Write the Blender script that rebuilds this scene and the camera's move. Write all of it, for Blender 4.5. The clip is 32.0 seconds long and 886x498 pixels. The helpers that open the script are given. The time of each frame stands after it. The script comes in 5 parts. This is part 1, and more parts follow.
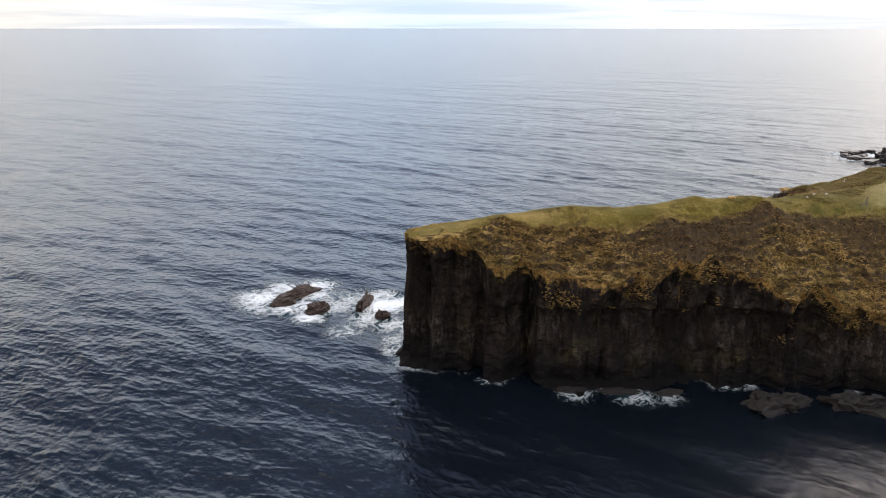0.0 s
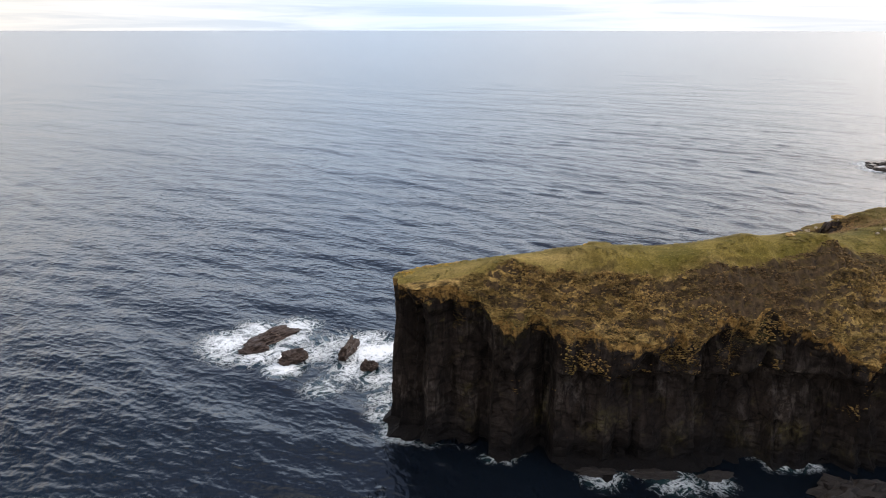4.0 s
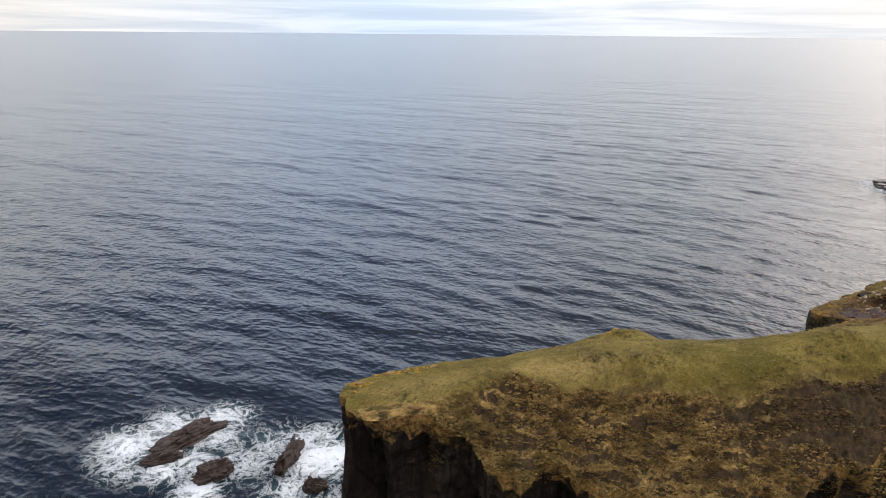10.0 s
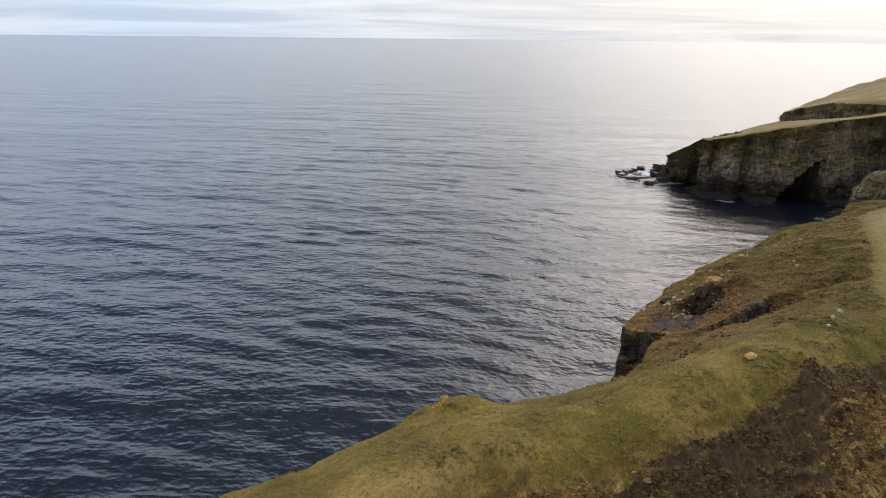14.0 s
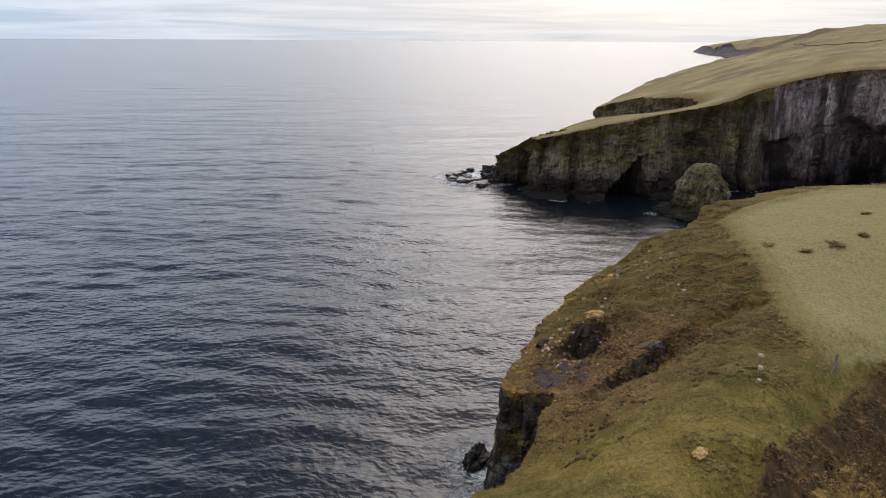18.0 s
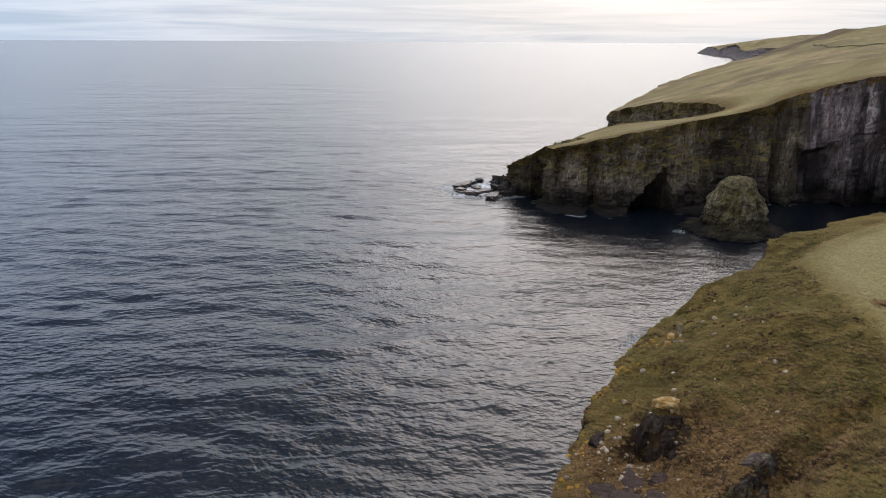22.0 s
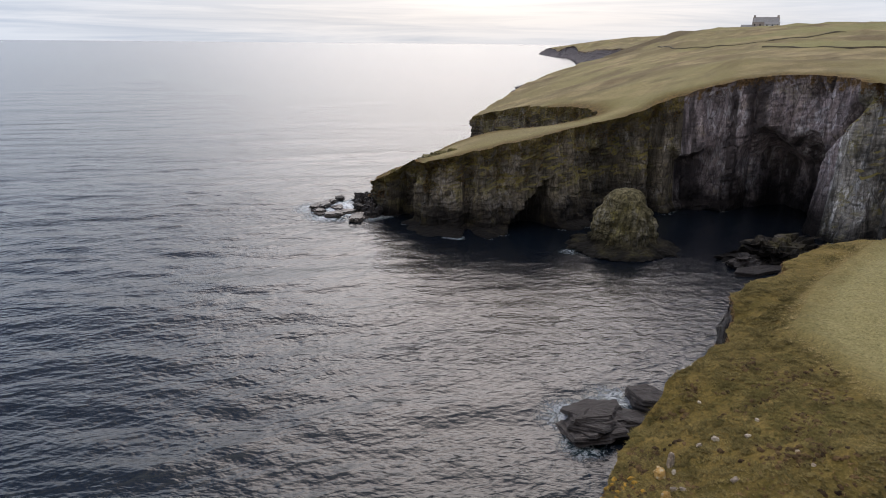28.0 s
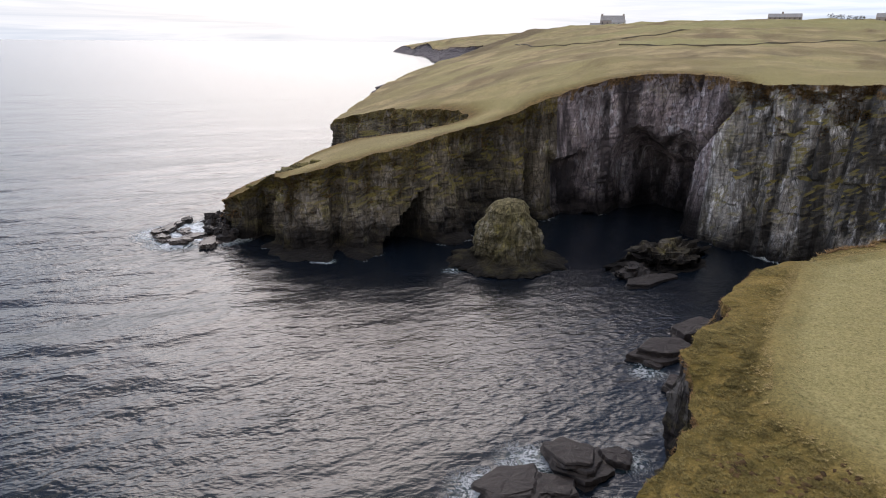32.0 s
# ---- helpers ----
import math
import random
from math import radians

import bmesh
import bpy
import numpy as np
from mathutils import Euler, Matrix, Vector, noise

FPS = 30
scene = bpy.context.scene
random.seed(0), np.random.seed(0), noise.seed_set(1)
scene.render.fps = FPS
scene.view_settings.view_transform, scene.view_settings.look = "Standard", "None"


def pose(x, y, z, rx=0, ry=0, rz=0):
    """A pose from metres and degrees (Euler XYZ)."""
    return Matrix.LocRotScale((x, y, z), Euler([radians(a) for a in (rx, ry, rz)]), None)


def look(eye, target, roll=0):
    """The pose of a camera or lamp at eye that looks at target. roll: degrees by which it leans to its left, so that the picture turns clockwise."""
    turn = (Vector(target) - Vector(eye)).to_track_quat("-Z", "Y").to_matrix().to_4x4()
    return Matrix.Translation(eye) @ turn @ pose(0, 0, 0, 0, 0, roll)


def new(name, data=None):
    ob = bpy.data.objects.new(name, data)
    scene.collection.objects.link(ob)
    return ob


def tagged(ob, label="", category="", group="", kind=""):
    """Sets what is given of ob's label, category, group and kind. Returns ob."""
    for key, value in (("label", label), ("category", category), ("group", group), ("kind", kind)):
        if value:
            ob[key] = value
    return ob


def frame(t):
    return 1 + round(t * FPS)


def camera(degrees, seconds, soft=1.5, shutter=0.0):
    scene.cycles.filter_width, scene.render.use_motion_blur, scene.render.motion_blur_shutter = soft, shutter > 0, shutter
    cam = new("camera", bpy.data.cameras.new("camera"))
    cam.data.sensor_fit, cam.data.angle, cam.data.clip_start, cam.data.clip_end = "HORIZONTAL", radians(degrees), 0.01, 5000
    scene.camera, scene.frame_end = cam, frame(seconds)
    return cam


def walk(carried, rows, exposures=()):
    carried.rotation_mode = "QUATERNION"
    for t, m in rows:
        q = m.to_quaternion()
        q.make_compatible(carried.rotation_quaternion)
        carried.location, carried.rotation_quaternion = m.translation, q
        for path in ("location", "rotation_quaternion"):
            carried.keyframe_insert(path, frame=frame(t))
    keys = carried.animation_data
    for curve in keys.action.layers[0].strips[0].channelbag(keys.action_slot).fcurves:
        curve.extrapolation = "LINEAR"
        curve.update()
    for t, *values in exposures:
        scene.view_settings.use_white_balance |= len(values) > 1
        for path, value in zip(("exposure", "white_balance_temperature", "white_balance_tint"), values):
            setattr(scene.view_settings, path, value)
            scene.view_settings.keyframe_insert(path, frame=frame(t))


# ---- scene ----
cam = camera(64.7, 32.0, soft=1.0)
PATH = [
    (0, (0.00, -0.01, 53.24), (-0.003, 19.042, 47.148), 0.05),
    (0.5, (0.04, 2.27, 53.34), (0.052, 21.316, 47.235), -0.00),
    (1, (0.06, 4.89, 53.34), (0.089, 23.940, 47.246), 0.00),
    (1.5, (0.04, 7.47, 53.25), (0.098, 26.523, 47.163), 0.05),
    (2, (-0.16, 10.15, 53.22), (-0.053, 29.202, 47.148), 0.12),
    (2.5, (-0.25, 12.70, 53.16), (-0.102, 31.761, 47.093), 0.08),
    (3, (-0.08, 15.41, 53.15), (0.042, 34.469, 47.097), 0.05),
    (3.5, (0.32, 18.00, 53.06), (0.356, 37.070, 47.014), 0.02),
    (5.5, (0.37, 28.06, 53.24), (0.369, 47.133, 47.233), 0.11),
    (6, (0.51, 30.74, 53.20), (0.464, 49.821, 47.205), 0.19),
    (6.5, (0.81, 33.22, 53.09), (0.686, 52.298, 47.103), 0.28),
    (7, (0.96, 35.82, 53.09), (0.771, 54.903, 47.113), 0.40),
    (7.5, (0.99, 38.29, 53.07), (0.794, 57.372, 47.084), 0.40),
    (8, (1.02, 40.82, 53.12), (0.785, 59.904, 47.143), 0.47),
    (8.5, (0.96, 43.17, 53.18), (0.734, 62.249, 47.194), 0.49),
    (9, (0.91, 45.74, 53.21), (0.891, 64.823, 47.241), 0.51),
    (9.5, (0.93, 48.03, 53.20), (1.149, 67.120, 47.245), 0.48),
    (10, (0.75, 50.39, 53.23), (1.535, 69.474, 47.283), 0.56),
    (10.5, (0.58, 52.68, 53.26), (2.209, 71.716, 47.349), 0.70),
    (11, (0.53, 55.12, 53.27), (3.026, 74.059, 47.361), 0.67),
    (11.5, (0.45, 57.21, 53.45), (3.747, 76.033, 47.546), 0.58),
    (12, (0.47, 59.48, 53.42), (4.575, 78.152, 47.541), 0.52),
    (12.5, (0.55, 61.85, 53.26), (5.458, 80.332, 47.399), 0.58),
    (13, (0.76, 64.12, 53.19), (6.457, 82.376, 47.329), 0.49),
    (13.5, (0.94, 66.32, 52.97), (7.426, 84.311, 47.121), 0.62),
    (14, (1.30, 68.57, 52.86), (8.568, 86.265, 47.030), 0.62),
    (14.5, (1.71, 70.86, 52.80), (9.765, 88.211, 46.977), 0.59),
    (15, (2.19, 73.20, 52.70), (11.018, 90.179, 46.878), 0.62),
    (15.5, (2.99, 75.62, 52.53), (12.575, 92.188, 46.726), 0.61),
    (17.5, (9.10, 85.74, 51.96), (20.621, 101.026, 46.169), 0.40),
    (18, (10.27, 87.96, 51.91), (21.783, 103.257, 46.130), 0.34),
    (18.5, (11.52, 90.25, 51.86), (23.025, 105.549, 46.083), 0.34),
    (19, (12.74, 92.38, 51.88), (24.244, 107.690, 46.106), 0.30),
    (19.5, (14.00, 94.50, 51.90), (25.488, 109.823, 46.125), 0.28),
    (20, (15.25, 96.61, 51.96), (26.738, 111.931, 46.191), 0.28),
    (20.5, (16.58, 98.77, 51.91), (28.068, 114.097, 46.148), 0.31),
    (21, (17.98, 100.82, 51.89), (29.456, 116.148, 46.131), 0.33),
    (21.5, (19.38, 102.93, 51.87), (30.853, 118.260, 46.110), 0.34),
    (22, (20.73, 104.93, 51.81), (32.200, 120.269, 46.060), 0.31),
    (22.5, (22.17, 107.00, 51.71), (33.643, 122.342, 45.968), 0.34),
    (23, (23.64, 109.05, 51.70), (35.109, 124.392, 45.958), 0.34),
    (23.5, (24.99, 111.02, 51.64), (36.460, 126.362, 45.903), 0.40),
    (24, (26.50, 113.15, 51.62), (37.981, 128.488, 45.886), 0.40),
    (24.5, (27.90, 115.08, 51.56), (39.458, 130.364, 45.831), 0.47),
    (25, (29.34, 117.13, 51.70), (41.074, 132.276, 45.965), 0.50),
    (25.5, (30.76, 119.05, 51.77), (42.860, 133.909, 46.035), 0.50),
    (27.5, (36.78, 127.02, 51.47), (50.763, 140.131, 45.760), 0.58),
    (28, (38.23, 129.03, 51.50), (52.668, 141.640, 45.798), 0.57),
    (28.5, (39.85, 130.90, 51.48), (54.668, 143.053, 45.772), 0.59),
    (29, (41.63, 132.81, 51.60), (56.859, 144.444, 45.886), 0.54),
    (29.5, (43.27, 134.44, 51.69), (58.790, 145.690, 45.968), 0.49),
    (30, (45.09, 136.26, 51.77), (60.855, 147.149, 46.038), 0.51),
    (30.5, (46.87, 137.81, 51.78), (62.847, 148.380, 46.047), 0.49),
    (31, (48.89, 139.56, 51.75), (65.111, 149.768, 46.027), 0.50),
    (31.5, (50.77, 141.07, 51.69), (67.198, 150.943, 45.964), 0.54),
    (32, (52.84, 142.76, 51.75), (69.491, 152.246, 46.022), 0.51),
]
EXPOSURES = [(0, 0.84, 6900, 10), (6, 0.79, 6850, 10), (10, 0.68, 6850, 10), (15, 0.42, 6700, 10), (20, 0.33, 6520, 10), (25, 0.29, 6450, 11), (28, 0.30, 6450, 11), (30, 0.45, 6450, 12), (32, 0.60, 6450, 12)]
walk(cam, [(t, look(eye, target, roll)) for t, eye, target, roll in PATH], EXPOSURES)


# ---- world, sun ----
SUN_AZ, SUN_EL = radians(52), radians(25)      # clockwise from +y; height
LOW_CLOUD, MID_FILL, HIGH_DARK, CLOUD_COVER = (0.56, 0.60, 0.655), (1.06, 1.23, 1.48), (0.052, 0.130, 0.32), 0.91
# whitened zenith, added to light the land from above
TOP_FILL = (1.55, 1.55, 1.55)
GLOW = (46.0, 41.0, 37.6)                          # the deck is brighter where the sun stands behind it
world = bpy.data.worlds.new("overcast_sky")
scene.world = world
world.use_nodes = True
wn, wl = world.node_tree.nodes, world.node_tree.links
wn.clear()
w_out = wn.new("ShaderNodeOutputWorld")
w_bg = wn.new("ShaderNodeBackground")
w_bg.inputs["Strength"].default_value = 0.10
sky = wn.new("ShaderNodeTexSky")
sky.sky_type = "NISHITA"
sky.sun_disc = False
sky.sun_elevation, sky.sun_rotation = SUN_EL, SUN_AZ
sky.air_density, sky.dust_density, sky.ozone_density = 1.0, 4.0, 1.0
w_co = wn.new("ShaderNodeTexCoord")
w_map = wn.new("ShaderNodeMapping")
w_map.inputs["Scale"].default_value = (1.5, 1.5, 34.0)
w_noise = wn.new("ShaderNodeTexNoise")
w_noise.inputs["Scale"].default_value = 2.0
w_noise.inputs["Detail"].default_value = 8.0
w_noise.inputs["Roughness"].default_value = 0.6
w_noise.inputs["Distortion"].default_value = 0.5
w_ramp = wn.new("ShaderNodeValToRGB")
for el, pos, v in zip((w_ramp.color_ramp.elements[0], w_ramp.color_ramp.elements[1]), (0.40, 0.60), (0.0, 1.0)):
    el.position, el.color = pos, (v, v, v, 1)
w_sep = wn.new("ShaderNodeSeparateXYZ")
w_high = wn.new("ShaderNodeValToRGB")                       # cloud deck, pale low down; unseen bright and dark bands added above it for lighting
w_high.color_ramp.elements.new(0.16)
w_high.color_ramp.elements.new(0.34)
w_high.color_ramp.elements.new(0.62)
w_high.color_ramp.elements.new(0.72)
for el, pos, c in zip(w_high.color_ramp.elements, (0.03, 0.14, 0.30, 0.48, 0.70, 0.97), (LOW_CLOUD, (0.78, 0.85, 0.96), MID_FILL, HIGH_DARK, HIGH_DARK, TOP_FILL)):
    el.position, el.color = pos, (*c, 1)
w_gain = wn.new("ShaderNodeMix")
w_gain.data_type, w_gain.blend_type = "RGBA", "MULTIPLY"
w_gain.inputs[0].default_value = 1.0
w_gain.inputs[7].default_value = (11.6, 11.6, 11.6, 1)
w_grey = wn.new("ShaderNodeMix")                            # darker streaks in the deck
w_grey.data_type, w_grey.blend_type = "RGBA", "MULTIPLY"
w_grey.inputs[7].default_value = (0.74, 0.79, 0.85, 1)
w_cloud = wn.new("ShaderNodeMix")
w_cloud.data_type = "RGBA"
w_cloud.inputs[0].default_value = CLOUD_COVER
wl.new(w_co.outputs["Generated"], w_map.inputs["Vector"])
wl.new(w_co.outputs["Generated"], w_sep.inputs[0])
wl.new(w_sep.outputs["Z"], w_high.inputs["Fac"])
wl.new(w_map.outputs["Vector"], w_noise.inputs["Vector"])
wl.new(w_noise.outputs["Fac"], w_ramp.inputs["Fac"])
wl.new(w_high.outputs["Color"], w_gain.inputs[6])
wl.new(w_ramp.outputs["Color"], w_grey.inputs[0])

w_dot = wn.new("ShaderNodeVectorMath")
w_dot.operation = "DOT_PRODUCT"
w_dot.inputs[1].default_value = (math.sin(SUN_AZ) * math.cos(SUN_EL), math.cos(SUN_AZ) * math.cos(SUN_EL), math.sin(SUN_EL))
wl.new(w_co.outputs["Generated"], w_dot.inputs[0])
w_near = wn.new("ShaderNodeValToRGB")
w_near.color_ramp.interpolation = "EASE"
for el, pos, v in zip((w_near.color_ramp.elements[0], w_near.color_ramp.elements[1]), (0.895, 1.0), (0.0, 1.0)):
    el.position, el.color = pos, (v, v, v, 1)
wl.new(w_dot.outputs["Value"], w_near.inputs["Fac"])
w_cool = wn.new("ShaderNodeValToRGB")                       # the deck is bluer beside the sun; warmth added behind tints the land
w_cool.color_ramp.elements.new(0.5)
for el, pos, c in zip(w_cool.color_ramp.elements, (0.02, 0.55, 0.90), ((1.16, 1.0, 0.84), (0.83, 0.93, 1.05), (1.06, 1.0, 0.95))):
    el.position, el.color = pos, (*c, 1)
wl.new(w_dot.outputs["Value"], w_cool.inputs["Fac"])
w_tint = wn.new("ShaderNodeMix")
w_tint.data_type, w_tint.blend_type = "RGBA", "MULTIPLY"
w_tint.inputs[0].default_value = 1.0
wl.new(w_gain.outputs[2], w_tint.inputs[6])
wl.new(w_cool.outputs["Color"], w_tint.inputs[7])
wl.new(w_tint.outputs[2], w_grey.inputs[6])
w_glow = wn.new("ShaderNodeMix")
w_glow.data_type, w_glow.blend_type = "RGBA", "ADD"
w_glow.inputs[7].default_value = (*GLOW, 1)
w_rise = wn.new("ShaderNodeValToRGB")                       # fades the glow out towards the horizon to keep the skyline clear
w_rise.color_ramp.interpolation = "EASE"
for el, pos, v in zip((w_rise.color_ramp.elements[0], w_rise.color_ramp.elements[1]), (0.17, 0.50), (0.01, 1.0)):
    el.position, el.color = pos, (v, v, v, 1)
wl.new(w_sep.outputs["Z"], w_rise.inputs["Fac"])
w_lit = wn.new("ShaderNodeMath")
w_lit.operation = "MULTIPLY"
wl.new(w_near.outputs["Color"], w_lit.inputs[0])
wl.new(w_rise.outputs["Color"], w_lit.inputs[1])
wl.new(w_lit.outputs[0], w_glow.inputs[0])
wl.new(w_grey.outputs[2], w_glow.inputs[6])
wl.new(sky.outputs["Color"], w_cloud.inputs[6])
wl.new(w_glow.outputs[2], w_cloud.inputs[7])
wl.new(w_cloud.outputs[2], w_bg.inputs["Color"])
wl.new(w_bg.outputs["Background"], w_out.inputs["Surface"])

sun = new("sun", bpy.data.lights.new("sun", "SUN"))
sun.data.energy, sun.data.angle, sun.data.color = 0.25, radians(140), (1.0, 0.88, 0.72)
sun_way = Vector((math.sin(SUN_AZ) * math.cos(SUN_EL), math.cos(SUN_AZ) * math.cos(SUN_EL), math.sin(SUN_EL)))
sun.rotation_euler = sun_way.to_track_quat("Z", "Y").to_euler()


# ---- materials ----
class Mat:
    """A node material with short ways to make its nodes."""

    def __init__(self, name, rough=0.9, spec=0.3):
        self.m = bpy.data.materials.new(name)
        self.m.use_nodes = True
        self.n, self.l = self.m.node_tree.nodes, self.m.node_tree.links
        self.b = self.n["Principled BSDF"]
        self.b.inputs["Roughness"].default_value = rough
        self.b.inputs["Specular IOR Level"].default_value = spec
        self.pos = self.n.new("ShaderNodeNewGeometry").outputs["Position"]

    def put(self, a, b):
        self.l.new(a, b)

    def scaled(self, s, turn=0.0):
        """The place, turned about z first and then scaled."""
        vec = self.pos
        if turn:
            k = self.n.new("ShaderNodeMapping")
            k.inputs["Rotation"].default_value = (0, 0, turn)
            self.put(vec, k.inputs["Vector"])
            vec = k.outputs["Vector"]
        k = self.n.new("ShaderNodeMapping")
        k.inputs["Scale"].default_value = s
        self.put(vec, k.inputs["Vector"])
        return k.outputs["Vector"]

    def noise(self, scale, detail=4, rough=0.6, vec=None, distort=0.0):
        k = self.n.new("ShaderNodeTexNoise")
        k.inputs["Scale"].default_value, k.inputs["Detail"].default_value = scale, detail
        k.inputs["Roughness"].default_value, k.inputs["Distortion"].default_value = rough, distort
        self.put(vec or self.pos, k.inputs["Vector"])
        return k.outputs["Fac"]

    def cells(self, scale, vec=None, what="Distance", feature="F1"):
        k = self.n.new("ShaderNodeTexVoronoi")
        k.feature = feature
        k.inputs["Scale"].default_value = scale
        self.put(vec or self.pos, k.inputs["Vector"])
        return k.outputs[what]

    def ramp(self, fac, *stops):
        k = self.n.new("ShaderNodeValToRGB")
        e = k.color_ramp.elements
        while len(e) < len(stops):
            e.new(0.5)
        for el, (p, c) in zip(e, stops):
            el.position = p
            el.color = (c, c, c, 1) if isinstance(c, (int, float)) else (*c, 1)
        self.put(fac, k.inputs["Fac"])
        return k.outputs["Color"]

    def mix(self, fac, a, b, how="MIX"):
        k = self.n.new("ShaderNodeMix")
        k.data_type, k.blend_type = "RGBA", how
        for v, s in ((fac, k.inputs[0]), (a, k.inputs[6]), (b, k.inputs[7])):
            if isinstance(v, (int, float)):
                s.default_value = v
            elif isinstance(v, tuple):
                s.default_value = (*v, 1)
            else:
                self.put(v, s)
        return k.outputs[2]

    def math(self, op, a, b=0.0):
        k = self.n.new("ShaderNodeMath")
        k.operation = op
        for v, s in ((a, k.inputs[0]), (b, k.inputs[1])):
            if isinstance(v, (int, float)):
                s.default_value = v
            else:
                self.put(v, s)
        return k.outputs[0]

    def axis(self, name, source=None):
        k = self.n.new("ShaderNodeSeparateXYZ")
        self.put(source or self.pos, k.inputs[0])
        return k.outputs[name]

    def attr(self, name):
        k = self.n.new("ShaderNodeAttribute")
        k.attribute_name = name
        return k.outputs["Fac"]

    def slope(self):
        k = self.n.new("ShaderNodeNewGeometry")
        return self.axis("Z", k.outputs["True Normal"])

    def bump(self, height, strength, distance, under=None):
        k = self.n.new("ShaderNodeBump")
        k.inputs["Strength"].default_value, k.inputs["Distance"].default_value = strength, distance
        self.put(height, k.inputs["Height"])
        if under:
            self.put(under, k.inputs["Normal"])
        self.put(k.outputs["Normal"], self.b.inputs["Normal"])
        return k.outputs["Normal"]

    def colour(self, c):
        if isinstance(c, tuple):
            self.b.inputs["Base Color"].default_value = (*c, 1)
        else:
            self.put(c, self.b.inputs["Base Color"])


SEA = (1.2, 0.36, 0.27, 0.165)                     # heights of swell, waves, wavelets and ripples


def make_water():
    k = Mat("sea_water", 0.07, 0.5)
    k.b.inputs["IOR"].default_value = 1.333
    near = k.attr("foam")
    veins = []
    for scale, sharp, much in ((0.30, 9.0, 0.42), (1.25, 5.5, 0.44)):
        warp = k.noise(scale, 5, 0.62, distort=1.6)
        veins.append(k.math("MULTIPLY", k.math("MAXIMUM", 0.0, k.math("SUBTRACT", 1.0, k.math("MULTIPLY", k.math("ABSOLUTE", k.math("SUBTRACT", warp, 0.5)), sharp))), much))
    lace = k.math("ADD", k.math("ADD", veins[0], veins[1]), k.math("MULTIPLY", k.noise(0.22, 4), 0.5))
    level = k.math("SUBTRACT", k.math("ADD", lace, near), 1.0)
    foam = k.ramp(level, (0.06, 0.0), (0.22, 0.42), (0.52, 1.0))
    foam = k.math("MULTIPLY", foam, k.ramp(near, (0.10, 0.0), (0.34, 1.0)))
    deep = k.mix(k.ramp(k.noise(0.03, 4), (0.35, 0.0), (0.65, 1.0)), (0.0024, 0.0042, 0.0074), (0.0034, 0.0060, 0.0100))
    milky = k.mix(k.ramp(near, (0.15, 0.0), (0.9, 0.75)), deep, (0.045, 0.105, 0.110))
    k.colour(k.mix(foam, milky, (0.74, 0.76, 0.78)))
    k.put(k.math("ADD", k.math("MULTIPLY", foam, 0.45), 0.23), k.b.inputs["Roughness"])
    turn = radians(38)
    lee = k.attr("lee")                                  # sheltered water under the cliffs is smoother

    def waves(along, across, skew, height, detail=1, peaky=0.0):
        n = k.math("SUBTRACT", k.noise(1.0, detail, 0.5, k.scaled((along, across, 0.05), turn + radians(skew)), 0.25), 0.5)
        if peaky:
            n = k.math("ADD", n, k.math("MULTIPLY", k.math("MULTIPLY", n, n), peaky))
        return k.math("MULTIPLY", n, height)

    gust = k.ramp(k.noise(1.0, 3, 0.5, k.scaled((0.006, 0.02, 0.01), turn)), (0.36, 0.75), (0.64, 1.2))
    wind = k.math("MULTIPLY", gust, k.math("SUBTRACT", 1.0, k.math("MULTIPLY", lee, 0.75)))
    h = k.math("ADD", waves(0.10, 0.25, 7, SEA[1], 1, 2.0), waves(0.30, 0.62, -14, SEA[2], 1, 2.5))
    bay = k.attr("bay")                                  # inside the bay the swell dies and short ripples take over
    ripple = k.math("ADD", waves(0.75, 1.25, 22, SEA[3], 2), waves(0.30, 0.34, 60, SEA[3], 1))
    h = k.math("ADD", h, k.math("MULTIPLY", ripple, k.math("ADD", 1.0, k.math("MULTIPLY", bay, 0.5))))
    h = k.math("MULTIPLY", h, k.math("MULTIPLY", wind, k.math("SUBTRACT", 1.0, k.math("MULTIPLY", bay, 0.35))))
    swell = k.math("ADD", waves(0.032, 0.095, 0, SEA[0]), waves(0.010, 0.034, -6, 2.0 * SEA[0]))
    h = k.math("ADD", h, k.math("MULTIPLY", swell, k.math("SUBTRACT", 1.0, k.math("MULTIPLY", bay, 0.75))))
    h = k.math("ADD", h, k.math("MULTIPLY", foam, 0.15))
    k.bump(h, 1.0, 1.0)
    return k.m


